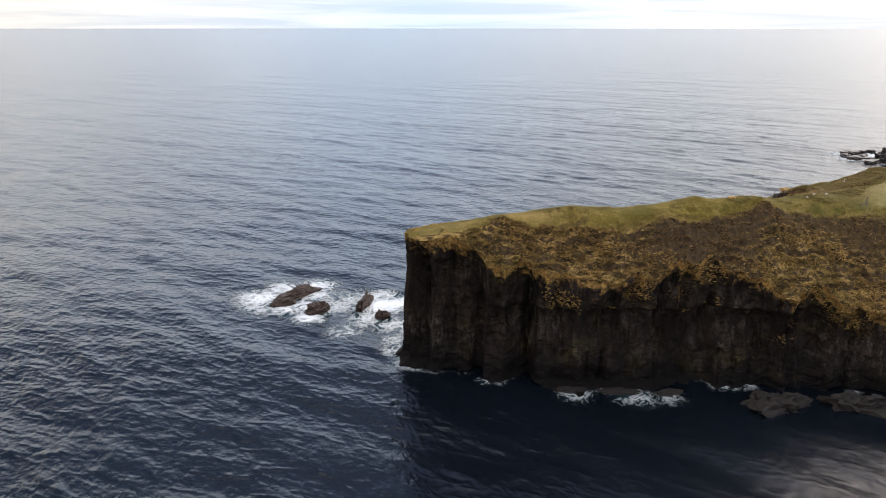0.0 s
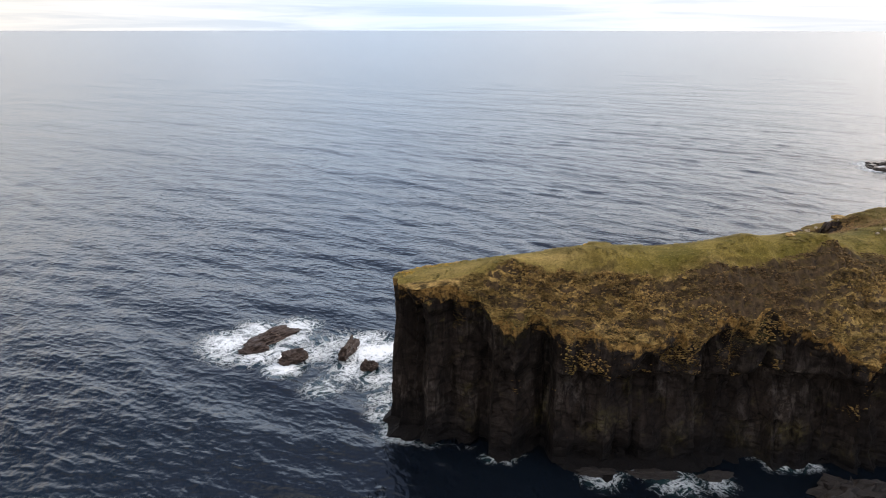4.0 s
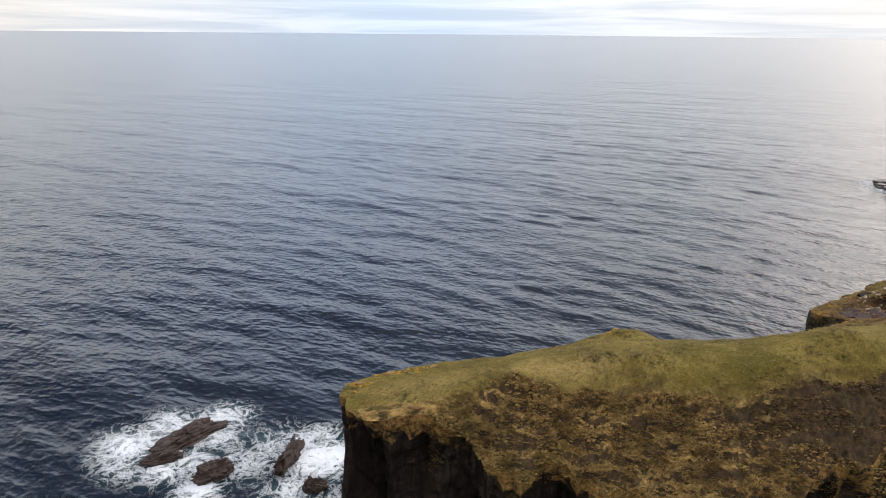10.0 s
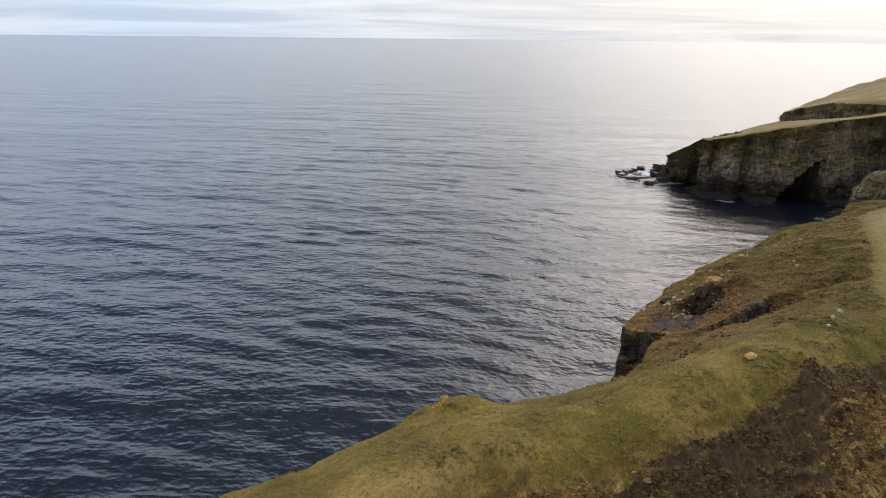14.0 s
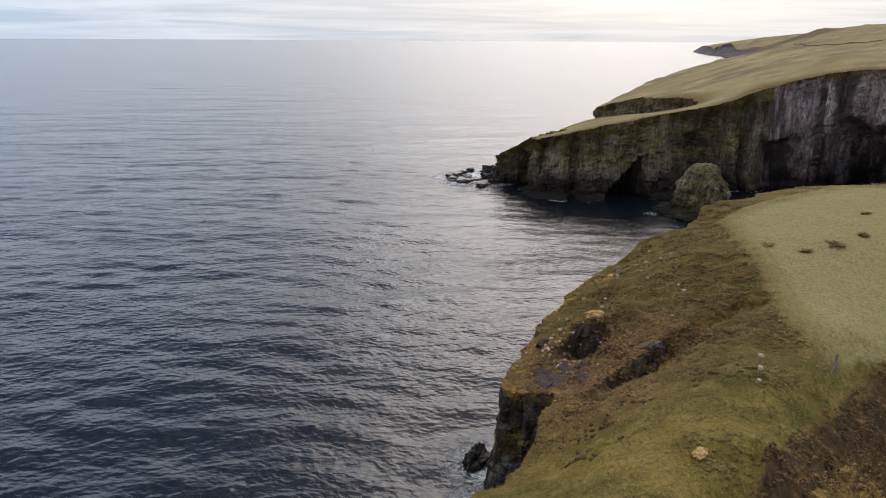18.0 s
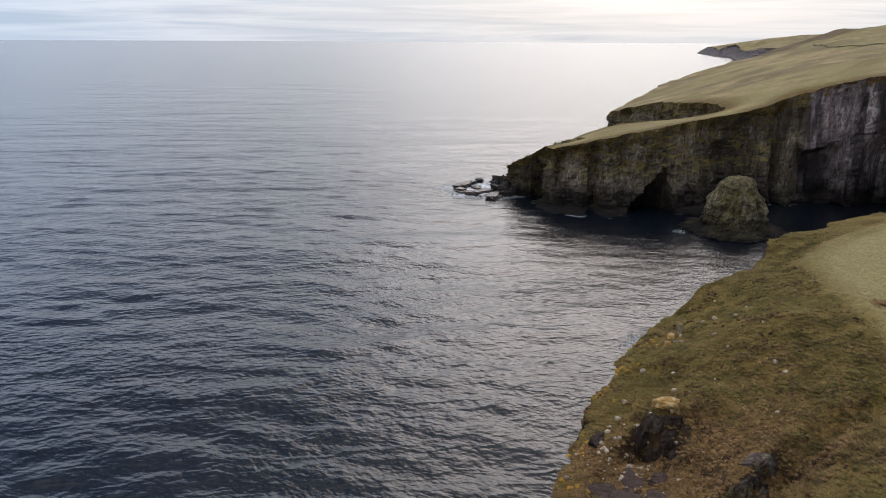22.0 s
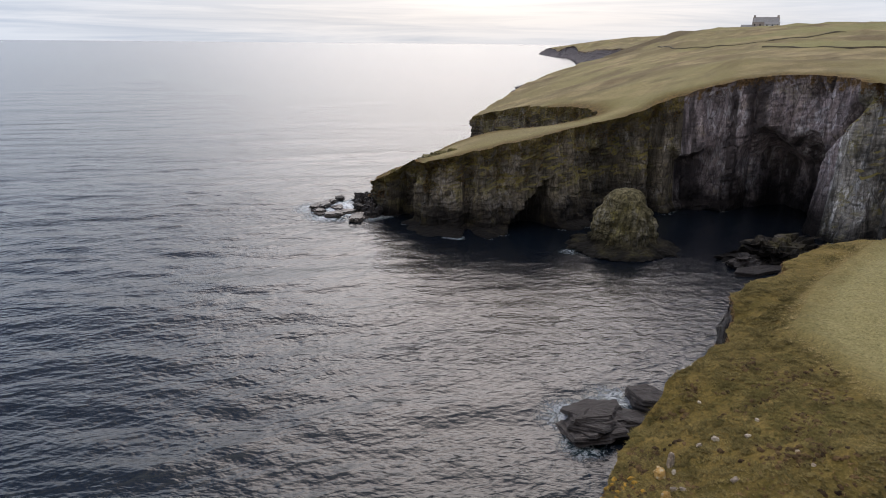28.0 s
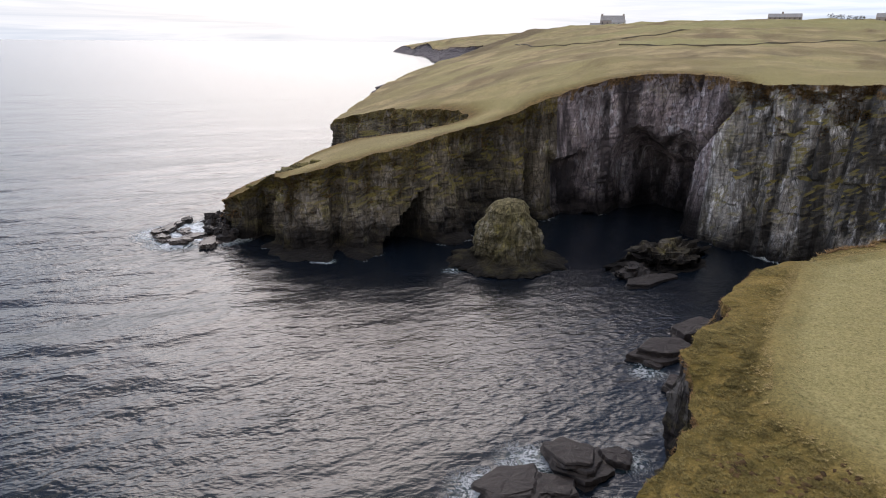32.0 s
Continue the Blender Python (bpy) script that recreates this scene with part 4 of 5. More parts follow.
    for a in range(len(verts) // n - 1):
        for k in range(rows):
            p = a * n + k
            faces.append((p, p + 1, p + n + 1, p + n))
    ob = mesh_object(name, verts, faces, rock)
    below = (np.repeat(RIM_Z[first:last + 1], n) - np.array(verts)[:, 2])
    ob.data.attributes.new("plant", "FLOAT", "POINT").data.foreach_set("value", np.clip(1 - below / hang, 0, 1))
    return tagged(ob, label, "cliff", kind="structure")


def where(p):
    return int(np.argmin(np.hypot(LINE[:, 0] - p[0], LINE[:, 1] - p[1])))


CUTS = [where(p) for p in (COAST_SOUTH[0], COAST_NORTH[0], COAST_BAY[0], COAST_BAY[9], COAST_BAY[13], COAST_FAR[0], COAST_FAR[-1])]
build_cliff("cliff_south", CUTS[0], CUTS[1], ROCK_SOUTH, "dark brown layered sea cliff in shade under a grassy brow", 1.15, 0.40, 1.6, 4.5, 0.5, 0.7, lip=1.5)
build_cliff("cliff_north", CUTS[1], CUTS[2], ROCK_NORTH, "steep dark cliff below the turf with rough ledges", 1.0, 0.4, 1.2, 2.6, 0.6, 0.6)
build_cliff("cliff_bay", CUTS[2], CUTS[3], ROCK_BAY, "high grey streaked cliff wall round the bay", 1.3, 0.5, 3.0, 7.0, 0.3, 1.1)
build_cliff("cliff_inlet", CUTS[3], CUTS[4], ROCK_INLET, "wet purple-brown cliff, coloured darker for shade, with a wide cave at the bay's head", 1.3, 0.5, 3.0, 7.0, 0.3, 1.1)
build_cliff("cliff_spur", CUTS[4], CUTS[5], ROCK_SPUR, "dark layered cliff of the low spur with green stains", 1.2, 0.6, 2.0, 12.0, 1.0, 0.5)
build_cliff("cliff_far", CUTS[5], CUTS[6], FAR_ROCK, "distant grey cliffs along the coast", 1.5, 0.5, 8.0)

build_sea()


# ---- rocks in the sea ----
def rock(name, x, y, z, size, turn, seed, material, label, group="", category="rock", beds=0.0, cut=0.0, detail=4, rough=1.0):
    """An irregular rock resting at x, y, z; beds: how far it breaks into level steps; cut: how flat its top is."""
    bm = bmesh.new()
    bmesh.ops.create_icosphere(bm, subdivisions=detail, radius=1.0)
    off = Vector((seed * 7.3, seed * 3.1, seed * 5.7))
    for v in bm.verts:
        d = v.co.normalized()
        r = 1 + rough * (0.42 * noise.fractal(d * 1.3 + off, 0.9, 2.0, 3) + 0.16 * noise.fractal(d * 4 + off, 0.8, 2.0, 3))
        r += 0.16 * rough * (noise.cell(d * 2.6 + off) - 0.5)
        p = d * r
        if cut and p.z > cut:
            p.z = cut + (p.z - cut) * 0.15
        if beds:
            q = (p.z + 0.06 * noise.noise(d * 3 + off)) / beds
            p.z = (math.floor(q) + min(1, max(0, (q % 1) * 3 - 1))) * beds
            step = noise.cell(Vector((math.floor(q), seed, 1.5)))
            p.x *= 0.86 + 0.22 * step
            p.y *= 0.86 + 0.22 * noise.cell(Vector((math.floor(q), seed, 4.5)))
        v.co = Vector((p.x * size[0] / 2, p.y * size[1] / 2, p.z * size[2]))
    me = bpy.data.meshes.new(name)
    bm.to_mesh(me)
    bm.free()
    me.materials.append(material)
    ob = new(name, me)
    ob.matrix_world = pose(x, y, z, 0, 0, turn)
    return tagged(ob, label, category, group)


for x, y, size, turn, seed, label in ((-30.2, 135.0, (11.0, 4.2, 1.6), 50, 1, "long low brown skerry with surf breaking over both ends"), (-32.2, 129.8, (5.0, 2.7, 1.2), 28, 14, "low brown rock lying before the long skerry"),
                                      (-24.4, 126.6, (5.4, 3.2, 1.7), 30, 2, "small rounded brown skerry in foam"), (-15.6, 129.2, (7.6, 2.0, 2.3), 74, 3, "narrow dark upright skerry beside the surf"),
                                      (-11.6, 123.4, (2.9, 1.9, 1.5), 20, 4, "small dark skerry beside the cliff's foot")):
    rock("skerry", x, y, 0, size, turn, seed, SKERRY_BROWN, label, "skerries off the point", rough=0.75, detail=5)
for x, y, size, turn, seed in ((49, 91, (10, 5.5, 2.3), 5, 5), (61, 90.8, (11, 5.5, 2.0), -6, 6), (72, 90, (9, 5, 2.4), 8, 7)):
    rock("boulder", x, y, 0, size, turn, seed, WET_ROCK, "large grey-brown boulder in the water below the cliff", "boulders under the south cliff", beds=0.3)
for x, y, size, turn, seed in ((20, 95.6, (5, 1.9, 0.5), 0, 8), (27, 95, (6, 2.0, 0.45), -5, 9), (34, 94.6, (4.2, 1.8, 0.45), 10, 10)):
    rock("reef", x, y, 0, size, turn, seed, WET_ROCK, "low dark reef washed by foam at the cliff foot", "reef under the south cliff")
rock("boulder", 60.5, 147.5, 0, (5, 3.2, 1.8), 30, 11, WET_ROCK, "dark wet boulder in foam under the crag")


# ---- the bay: stack, ledges, slabs ----
def revolve_stack(x, y, seed):
    rings = [(-1.0, 17.6), (0.4, 16.4), (1.1, 14.4), (1.7, 10.6), (3, 9.6), (5, 9.3), (8, 8.7), (10.2, 7.9), (11.6, 6.6), (13.2, 5.9), (14.4, 5.1), (15.2, 4.3), (15.7, 3.4), (15.9, 2.4), (16.0, 0.8)]
    prof = smooth_line([(r, z, 0) for z, r in rings], lambda a, b: 0.35)
    around = 120
    verts, faces = [], []
    for r, z, _ in prof:
        for k in range(around):
            a = 2 * math.pi * k / around
            d = Vector((math.cos(a), math.sin(a), 0))
            w = 1 + 0.16 * noise.fractal(Vector((d.x * 1.4 + seed, d.y * 1.4, z * 0.05)), 0.9, 2.0, 4)
            w += 0.05 * (noise.cell(Vector((d.x * 2.1 + 5 + 0.3 * z, d.y * 2.1, z * 0.22))) - 0.5) - 0.07 * max(0.0, 0.18 - abs(noise.noise(Vector((d.x * 2.4, d.y * 2.4, z * 0.10 + 6))))) / 0.18 + 0.09 * noise.fractal(Vector((d.x * 2.5, d.y * 2.5, z * 0.30)), 0.7, 2.0, 4) + 0.05 * noise.fractal(Vector((d.x * 4, d.y * 4, z * 0.5)), 0.8, 2.0, 3) + 0.06 * noise.noise(Vector((d.x * 5, d.y * 5, z * 0.7)))
            hole = math.exp(-(((a - 3.75 + 2 * math.pi) % (2 * math.pi)) / 0.16) ** 2) if (a - 3.75) > -0.01 else math.exp(-((a - 3.75) / 0.16) ** 2)
            w -= 0.22 * hole * math.exp(-((z - 7.2) / 1.0) ** 2)
            verts.append((d.x * r * w * 1.05, d.y * r * w * 0.9, z + 0.25 * noise.noise(Vector((d.x * r, d.y * r, seed)))))
    n = len(prof)
    for j in range(n - 1):
        for k in range(around):
            a, b = j * around + k, j * around + (k + 1) % around
            faces.append((a, b, b + around, a + around))
    faces.append(tuple(range((n - 1) * around, n * around)))
    ob = mesh_object("stack_rock", verts, faces, STACK_ROCK)
    ob.matrix_world = pose(x, y, 0, 0, 0, -28) @ Matrix.Diagonal((0.86, 0.86, 0.97, 1))
    return tagged(ob, "domed rock stack with yellow-green lichen on a dark wave-cut ledge", "sea stack")


revolve_stack(202.3, 209.6, 3.0)


def plate(name, parent, x, y, z, rx, ry, turn, tilt, thick, seed, material, label=""):
    """A broken slab of bedded rock: an uneven outline with real thickness."""
    rng = random.Random(seed)
    n = 30
    ring = []
    corners = [2 * math.pi * (j + rng.uniform(-0.22, 0.22)) / 5 + seed for j in range(5)]
    for k in range(n):
        a = 2 * math.pi * k / n
        m = min(1.5, min(0.82 / max(0.25, math.cos((a - c + math.pi) % (2 * math.pi) - math.pi)) for c in corners))
        m *= 1 + rng.uniform(-0.03, 0.03)
        ring.append((rx * m * math.cos(a), ry * m * math.sin(a)))
    bm = bmesh.new()
    rows = []
    for f, dz in ((0.0, 0.05), (0.35, 0.05), (0.62, 0.04), (0.84, 0.0), (0.97, -0.04), (1.0, -0.16), (1.02, -thick * 0.45), (0.95, -thick * 0.5), (1.01, -thick * 0.6), (1.07, -thick)):
        if f == 0:
            rows.append([bm.verts.new((0, 0, dz))])
        else:
            rows.append([bm.verts.new((px * f + rng.uniform(-0.07, 0.07), py * f + rng.uniform(-0.07, 0.07),
                                       dz + 0.22 * noise.fractal(Vector((px * f * 0.5 + seed, py * f * 0.5, 0)), 0.8, 2.0, 3) + rng.uniform(-0.04, 0.04))) for px, py in ring])
    for k in range(n):
        bm.faces.new((rows[0][0], rows[1][k], rows[1][(k + 1) % n]))
    for u, w in zip(rows[1:-1], rows[2:]):
        for k in range(n):
            bm.faces.new((u[k], w[k], w[(k + 1) % n], u[(k + 1) % n]))
    bm.transform(pose(x, y, z, tilt[0], tilt[1], turn))
    return part(name, bm, material, parent, label)


def slab_group(label, x, y, plates, material, group=""):
    ob = new("slab_rock")
    ob.location = (x, y, 0)
    tagged(ob, label, "rock", group)
    for k, (px, py, pz, rx, ry, turn, tilt, thick) in enumerate(plates):
        plate("slab", ob, px, py, pz, rx, ry, turn, tilt, thick, int(x * 3 + k), material)
    return ob


rng = random.Random(8)
layers = [(0.6 - 0.34 * k + rng.uniform(-0.3, 0.3), 0.5 - 0.16 * k + rng.uniform(-0.3, 0.3), 1.75 - 0.17 * k, 4.7 + 0.17 * k, 3.7 + 0.13 * k, 18 + rng.uniform(-14, 14), (-7 + rng.uniform(-1, 1), 8 + rng.uniform(-1, 1)), 0.45) for k in range(9)]
slab_group("tilted layered rock slabs with foam along the edge", 119.0, 170.6, layers + [(2.8, -3.6, 1.3, 3.6, 3.0, -20, (-6, 8), 0.7), (2.4, -3.7, 1.0, 4.0, 3.3, 10, (-6, 8), 0.7), (2.0, -3.8, 0.6, 4.4, 3.6, 10, (-5, 6), 1.4)], SLAB_ROCK)
slab_group("flat brown slab rock lying beside the layered one", 128.6, 167.0, [
    (0, 0, 1.9, 4.4, 3.4, 40, (6, 9), 0.8), (0.3, -0.3, 1.3, 5.0, 4.0, 30, (6, 9), 0.9), (0.6, -1.2, 0.6, 5.4, 4.6, 35, (4, 6), 1.5), (4.0, -5.0, 0.8, 2.6, 2.2, 0, (4, 7), 1.3)], SLAB_ROCK)
slab_group("low dark ledge rock at the foot of the near cliff", 168.5, 164.0, [
    (0, 0, 1.8, 5.5, 3.4, -30, (4, 3), 1.2), (-0.8, 0.5, 0.8, 6.6, 4.2, -25, (3, 3), 1.6), (-4.5, 1.0, 0.5, 3.0, 2.2, 10, (3, 4), 1.2)], SLAB_ROCK)
slab_group("flat brown ledge rock under the cliff", 179.0, 161.0, [(0, 0, 2.2, 5.5, 3.0, -35, (3, -3), 1.2), (0.3, 0.2, 1.1, 6.2, 3.8, -30, (2, -2), 2.0)], SLAB_ROCK)
slab_group("small dark ledge rock at the cliff foot", 156.5, 159.5, [(0, 0, 1.3, 2.6, 2.0, 0, (4, 3), 1.0), (0.2, -0.2, 0.5, 3.2, 2.6, 20, (3, 3), 1.3)], SLAB_ROCK)
rock("ledge", 222.5, 177, 0, (30, 15, 5.4), -25, 31, ROCK_SPUR, "big flat-topped dark rock ledge below the bay wall", beds=0.24, cut=0.92, detail=5)
rock("ledge", 208.5, 180.5, 0, (11, 8, 2.6), -10, 33, WET_ROCK, "dark low ledge beside the big one", beds=0.3, cut=0.9)
slab_group("low wave-washed ledge off the bay wall", 204.0, 176.5, [(0, 0, 0.9, 7.0, 2.6, -25, (2, 2), 1.2), (4, -2, 0.7, 6, 2.4, -30, (1, 2), 1.4)], WET_ROCK)
for k, (x, y, long, wide, high, turn) in enumerate(((176, 283, 9.5, 4.5, 1.5, 35), (181.5, 282, 7, 3.4, 1.2, 20), (172, 290, 6.5, 4.5, 1.7, 80), (172, 297, 7.5, 4.0, 1.5, 70), (177, 302, 8, 4.6, 2.0, 25),
                                                    (183, 304.5, 6.5, 3.2, 1.6, 15), (184.5, 288, 6, 3.6, 1.2, 60), (178.5, 291, 8, 4.5, 0.9, 0), (187.5, 293, 4.6, 2.6, 1.0, 40), (179.5, 297, 6, 3, 0.9, 60))):
    rock("skerry", x, y, 0, (1.25 * long, 1.3 * wide, 1.1 * high), turn, 300 + k, SKERRY_ROCK, "flat broken skerry, wet and half awash", "skerries off the spur's tip", beds=0.34, cut=0.55, rough=1.25)
slab_group("small dark skerry beside the flat one", 188.0, 306.0, [(0, 0, 1.2, 3.2, 1.6, 30, (3, 2), 1.4)], WET_ROCK)
rng = random.Random(21)
for k in range(26):
    u = rng.random()
    rock("boulder", 180 + 14 * u + rng.uniform(-2.5, 2.5), 282 + 17 * u + rng.uniform(-3, 3), 0.4 + 2.2 * rng.random() * (1 - abs(u - 0.4)), (rng.uniform(2.5, 6), rng.uniform(2, 4.5), rng.uniform(1.0, 2.6)),
         rng.uniform(0, 180), 40 + k, WET_ROCK, "dark tumbled boulder at the spur's tip", "boulders at the spur's tip", beds=0.35, detail=3)


# ---- stones on the turf ----
def on_land(x, y):
    return float(rolled(np.array([(x, y)]))[0])


def stone(x, y, size, turn, seed, material, label, lift=0.3, group="stones on the turf"):
    rock("stone", x, y, on_land(x, y) + size[2] * lift, size, turn, seed, material, label, group, "stone", cut=0.7, detail=3, rough=0.7)


terraces = []
for k in range(16):
    u = rng.random()
    x, y = 192.5 + 3.5 * rng.random() + 4 * u * u + 4 * (1 - u), 264 + 24 * u
    terraces.append((x - 196, y - 276, on_land(x, y) + rng.uniform(0.1, 0.5), rng.uniform(1.8, 3.6), rng.uniform(1.2, 2.2), rng.uniform(70, 130), (2, -3), 0.8))
slab_group("stepped flat rock terraces on top of the spur's end", 196.0, 276.0, terraces, STACK_ROCK)


def crag(x, y, size, turn, seed, sink=0.25, material=ROCK_SPUR, label="dark rock outcrop breaking through the heath"):
    rock("outcrop", x, y, on_land(x, y) - size[2] * sink, size, turn, seed, material, label, "outcrops on the north slope", "outcrop", beds=0.28, cut=0.62)


def crag_face(label, line, low_side, seed, proud=0.30):
    """A fluted rock face along a step in the land, with its top edge and foot let into the turf."""
    pts = smooth_line([(a, b, 0) for a, b in line], lambda a, b: 0.16)[:, :2]
    way = np.gradient(pts, axis=0)
    way /= np.hypot(*way.T)[:, None]
    out = np.c_[way[:, 1], -way[:, 0]] * low_side
    top, low = rolled(pts - 0.5 * out), rolled(pts + 1.5 * out)
    verts, faces, rows = [], [], 18
    for i, ((x, y), (ox, oy)) in enumerate(zip(pts, out)):
        u = i / (len(pts) - 1)
        taper = min(1.0, 6 * u, 6 * (1 - u))
        up = top[i] + taper * (proud + 0.45 * noise.cell(Vector((i * 0.09, seed, 0.5)))) - 0.25
        down = min(low[i], up - 0.1) - 0.4
        verts.append((x - 1.3 * ox, y - 1.3 * oy, up - 0.55))
        verts.append((x - 0.5 * ox, y - 0.5 * oy, up - 0.05 + 0.1 * noise.noise(Vector((x, y, 1)))))
        for k in range(rows + 1):
            v = k / rows
            flute = 0.45 * noise.cell(Vector((i * 0.14, seed, 0.18 * v * rows))) + 0.35 * abs(noise.noise(Vector((i * 0.30, seed, v * 1.2)))) + 0.16 * noise.fractal(Vector((i * 0.5, seed, v * 7)), 0.8, 2.0, 3)
            off = (0.75 * v + flute * min(1, 0.4 + 3 * v)) * (0.3 + 0.7 * taper)
            verts.append((x + off * ox, y + off * oy, up * (1 - v) + down * v))
    n = rows + 3
    for a in range(len(pts) - 1):
        for k in range(n - 1):
            p = a * n + k
            faces.append((p, p + 1, p + n + 1, p + n))
    return tagged(mesh_object("crag", verts, faces, CRAG_ROCK), label, "rock face", "outcrops on the north slope")


crag_face("dark fluted crag with a yellow lichened slab on top", [(66.3, 138.0), (66.6, 136.6), (67.1, 134.8), (67.4, 133.2)], 1, 3)
crag_face("dark broken rock face along the gully in the heath", [(68.4, 126.6), (64.2, 126.2), (61.0, 127.2), (57.6, 127.4)], -1, 7, 0.15)
pavement = new("rock_pavement")
pavement.location = (59.5, 132.8, on_land(59.5, 132.8))
tagged(pavement, "bare purple-brown rock flat in the hollow", "rock")
for k, (px, py, rx, ry) in enumerate(((0, 0, 2.7, 1.8), (-2.4, 0.7, 1.7, 1.3), (2.2, 1.5, 1.6, 1.2), (1.2, -2.0, 1.5, 1.1), (3.6, -0.6, 1.4, 1.0), (-0.6, 2.3, 1.5, 0.9))):
    plate("slab", pavement, px, py, on_land(59.5 + px, 132.8 + py) - pavement.location.z + 0.12, rx, ry, 30 * k, (2, -2), 0.5, 300 + k, PAVEMENT_ROCK)
crag(63.5, 139.6, (3.0, 1.4, 0.8), 25, 56, material=CRAG_ROCK)
stone(83.1, 146.5, (1.5, 0.9, 0.5), 30, 73, ORANGE_STONE, "orange lichened stone above the cliff edge")
stone(84.2, 146.2, (0.6, 0.5, 1.1), 10, 74, GREY_STONE, "grey upright stone beside an orange one")
stone(46.2, 108.8, (1.6, 0.8, 0.32), 20, 70, ORANGE_STONE, "orange lichened boulder lying in the grass")
stone(68.2, 136.2, (2.6, 1.4, 0.6), -50, 71, ORANGE_STONE, "yellow lichened slab on top of the dark crag")
stone(79.8, 144.6, (0.9, 0.7, 0.9), 10, 72, ORANGE_STONE, "upright orange lichened stone on the slope")
for k, (x, y, w) in enumerate(((-4.4, 109.2, 1.0), (-1.6, 110.6, 1.2), (2.4, 111.4, 1.0), (20.8, 118.0, 0.9), (22.2, 118.8, 1.2), (23.8, 119.2, 0.9))):
    stone(x, y, (w, 0.6 * w, 0.20 * w), 20 + 9 * k, 400 + k, EDGE_STONE, "flat ochre stone on the headland's seaward edge", 0.0, "lichened stones on the headland")
for k, (x, y, w) in enumerate(((60.2, 112.8, 1.3), (61.6, 113.5, 1.5), (64.6, 115.1, 1.4), (81.2, 144.6, 1.4), (74.6, 143.6, 1.5), (74.6, 140.2, 1.1), (77.3, 132.1, 1.4), (87.4, 144.2, 1.5),
                               (87.7, 142.0, 1.2), (82.3, 141.0, 1.5), (85.1, 138.1, 1.2), (89.8, 142.1, 1.0), (81.2, 144.0, 1.1), (66.8, 140.2, 1.5), (64.9, 139.7, 1.3), (66.6, 137.9, 1.1),
                               (62.4, 137.7, 1.4), (63.3, 135.9, 1.2), (60.6, 132.2, 0.9), (76.2, 130.6, 1.1), (79.2, 137.7, 1.0), (83.3, 136.7, 0.9), (68.2, 137.0, 1.3), (71.2, 128.4, 0.8),
                               (86.6, 145.1, 1.3), (83.4, 145.6, 1.2), (92.5, 147.5, 0.9), (69.4, 141.6, 1.4), (70.5, 137.2, 1.2))):
    w *= 0.45
    stone(x, y, (w, w * 0.65, w * 0.38), 37 * k, 80 + k, PALE_STONE if k % 3 else GREY_STONE, "pale lichened stone half sunk in the turf" if k % 3 else "grey stone half sunk in the turf")
rng = random.Random(5)
for k in range(96):
    x, y = rng.gauss(64.0, 2.8), rng.gauss(136.6, 2.2)
    if inside(np.array([(x, y)]), RIM)[0]:
        w = rng.uniform(0.16, 0.42)
        stone(x, y, (w, w * 0.7, w * 0.45), rng.uniform(0, 180), 120 + k, PALE_STONE if k % 2 else GREY_STONE, "small loose stone among the rocks of the crag", group="loose stones by the crag")


def gatepost(x, y):
    z = on_land(x, y)
    ob = new("fence_post")
    ob.location = (x, y, z)
    tagged(ob, "weathered wooden corner post of the field fence", "fence post")
    for name, size, at, lean in (("post", (0.16, 0.16, 1.7), (0, 0, 0.7), 0), ("brace", (0.10, 0.10, 1.6), (-0.45, -0.1, 0.5), 38)):
        bm = bmesh.new()
        bmesh.ops.create_cube(bm, size=1.0)
        bmesh.ops.scale(bm, vec=size, verts=bm.verts)
        bmesh.ops.bevel(bm, geom=bm.edges[:], offset=0.015, segments=1, affect="EDGES")
        bm.transform(pose(*at, 0, lean, 0))
        part(name, bm, WOOD, ob)


gatepost(69.0, 110.9)


# ---- grass ----
def scatter(name, label, material, template, faces, spots, heights, sizes, seed, lean=0.0, spin=np.pi):
    """Many copies of a small clump in one mesh."""
    rng = np.random.default_rng(seed)
    n, m = len(spots), len(template)
    a = rng.uniform(-spin, spin, n)
    t = np.repeat(template[None], n, 0) * sizes[:, None, None]
    t[:, :, 2] *= rng.uniform(0.6, 1.3, n)[:, None]
    x = t[:, :, 0] * np.cos(a)[:, None] - t[:, :, 1] * np.sin(a)[:, None] + spots[:, 0, None]
    y = t[:, :, 0] * np.sin(a)[:, None] + t[:, :, 1] * np.cos(a)[:, None] + spots[:, 1, None] + lean * t[:, :, 2]
    z = t[:, :, 2] + heights[:, None]
    co = np.stack([x, y, z], -1).reshape(-1, 3)
    tris = (np.array(faces)[None] + (np.arange(n) * m)[:, None, None]).reshape(-1, 3)
    me = bpy.data.meshes.new(name)
    me.vertices.add(len(co))
    me.vertices.foreach_set("co", co.ravel())
    me.loops.add(tris.size)
    me.loops.foreach_set("vertex_index", tris.ravel())
    me.polygons.add(len(tris))
    me.polygons.foreach_set("loop_start", np.arange(len(tris)) * 3)
    me.update(calc_edges=True)
    me.polygons.foreach_set("use_smooth", [True] * len(me.polygons))
    me.materials.append(material)
    return tagged(new(name, me), label, "grass", kind="stuff")


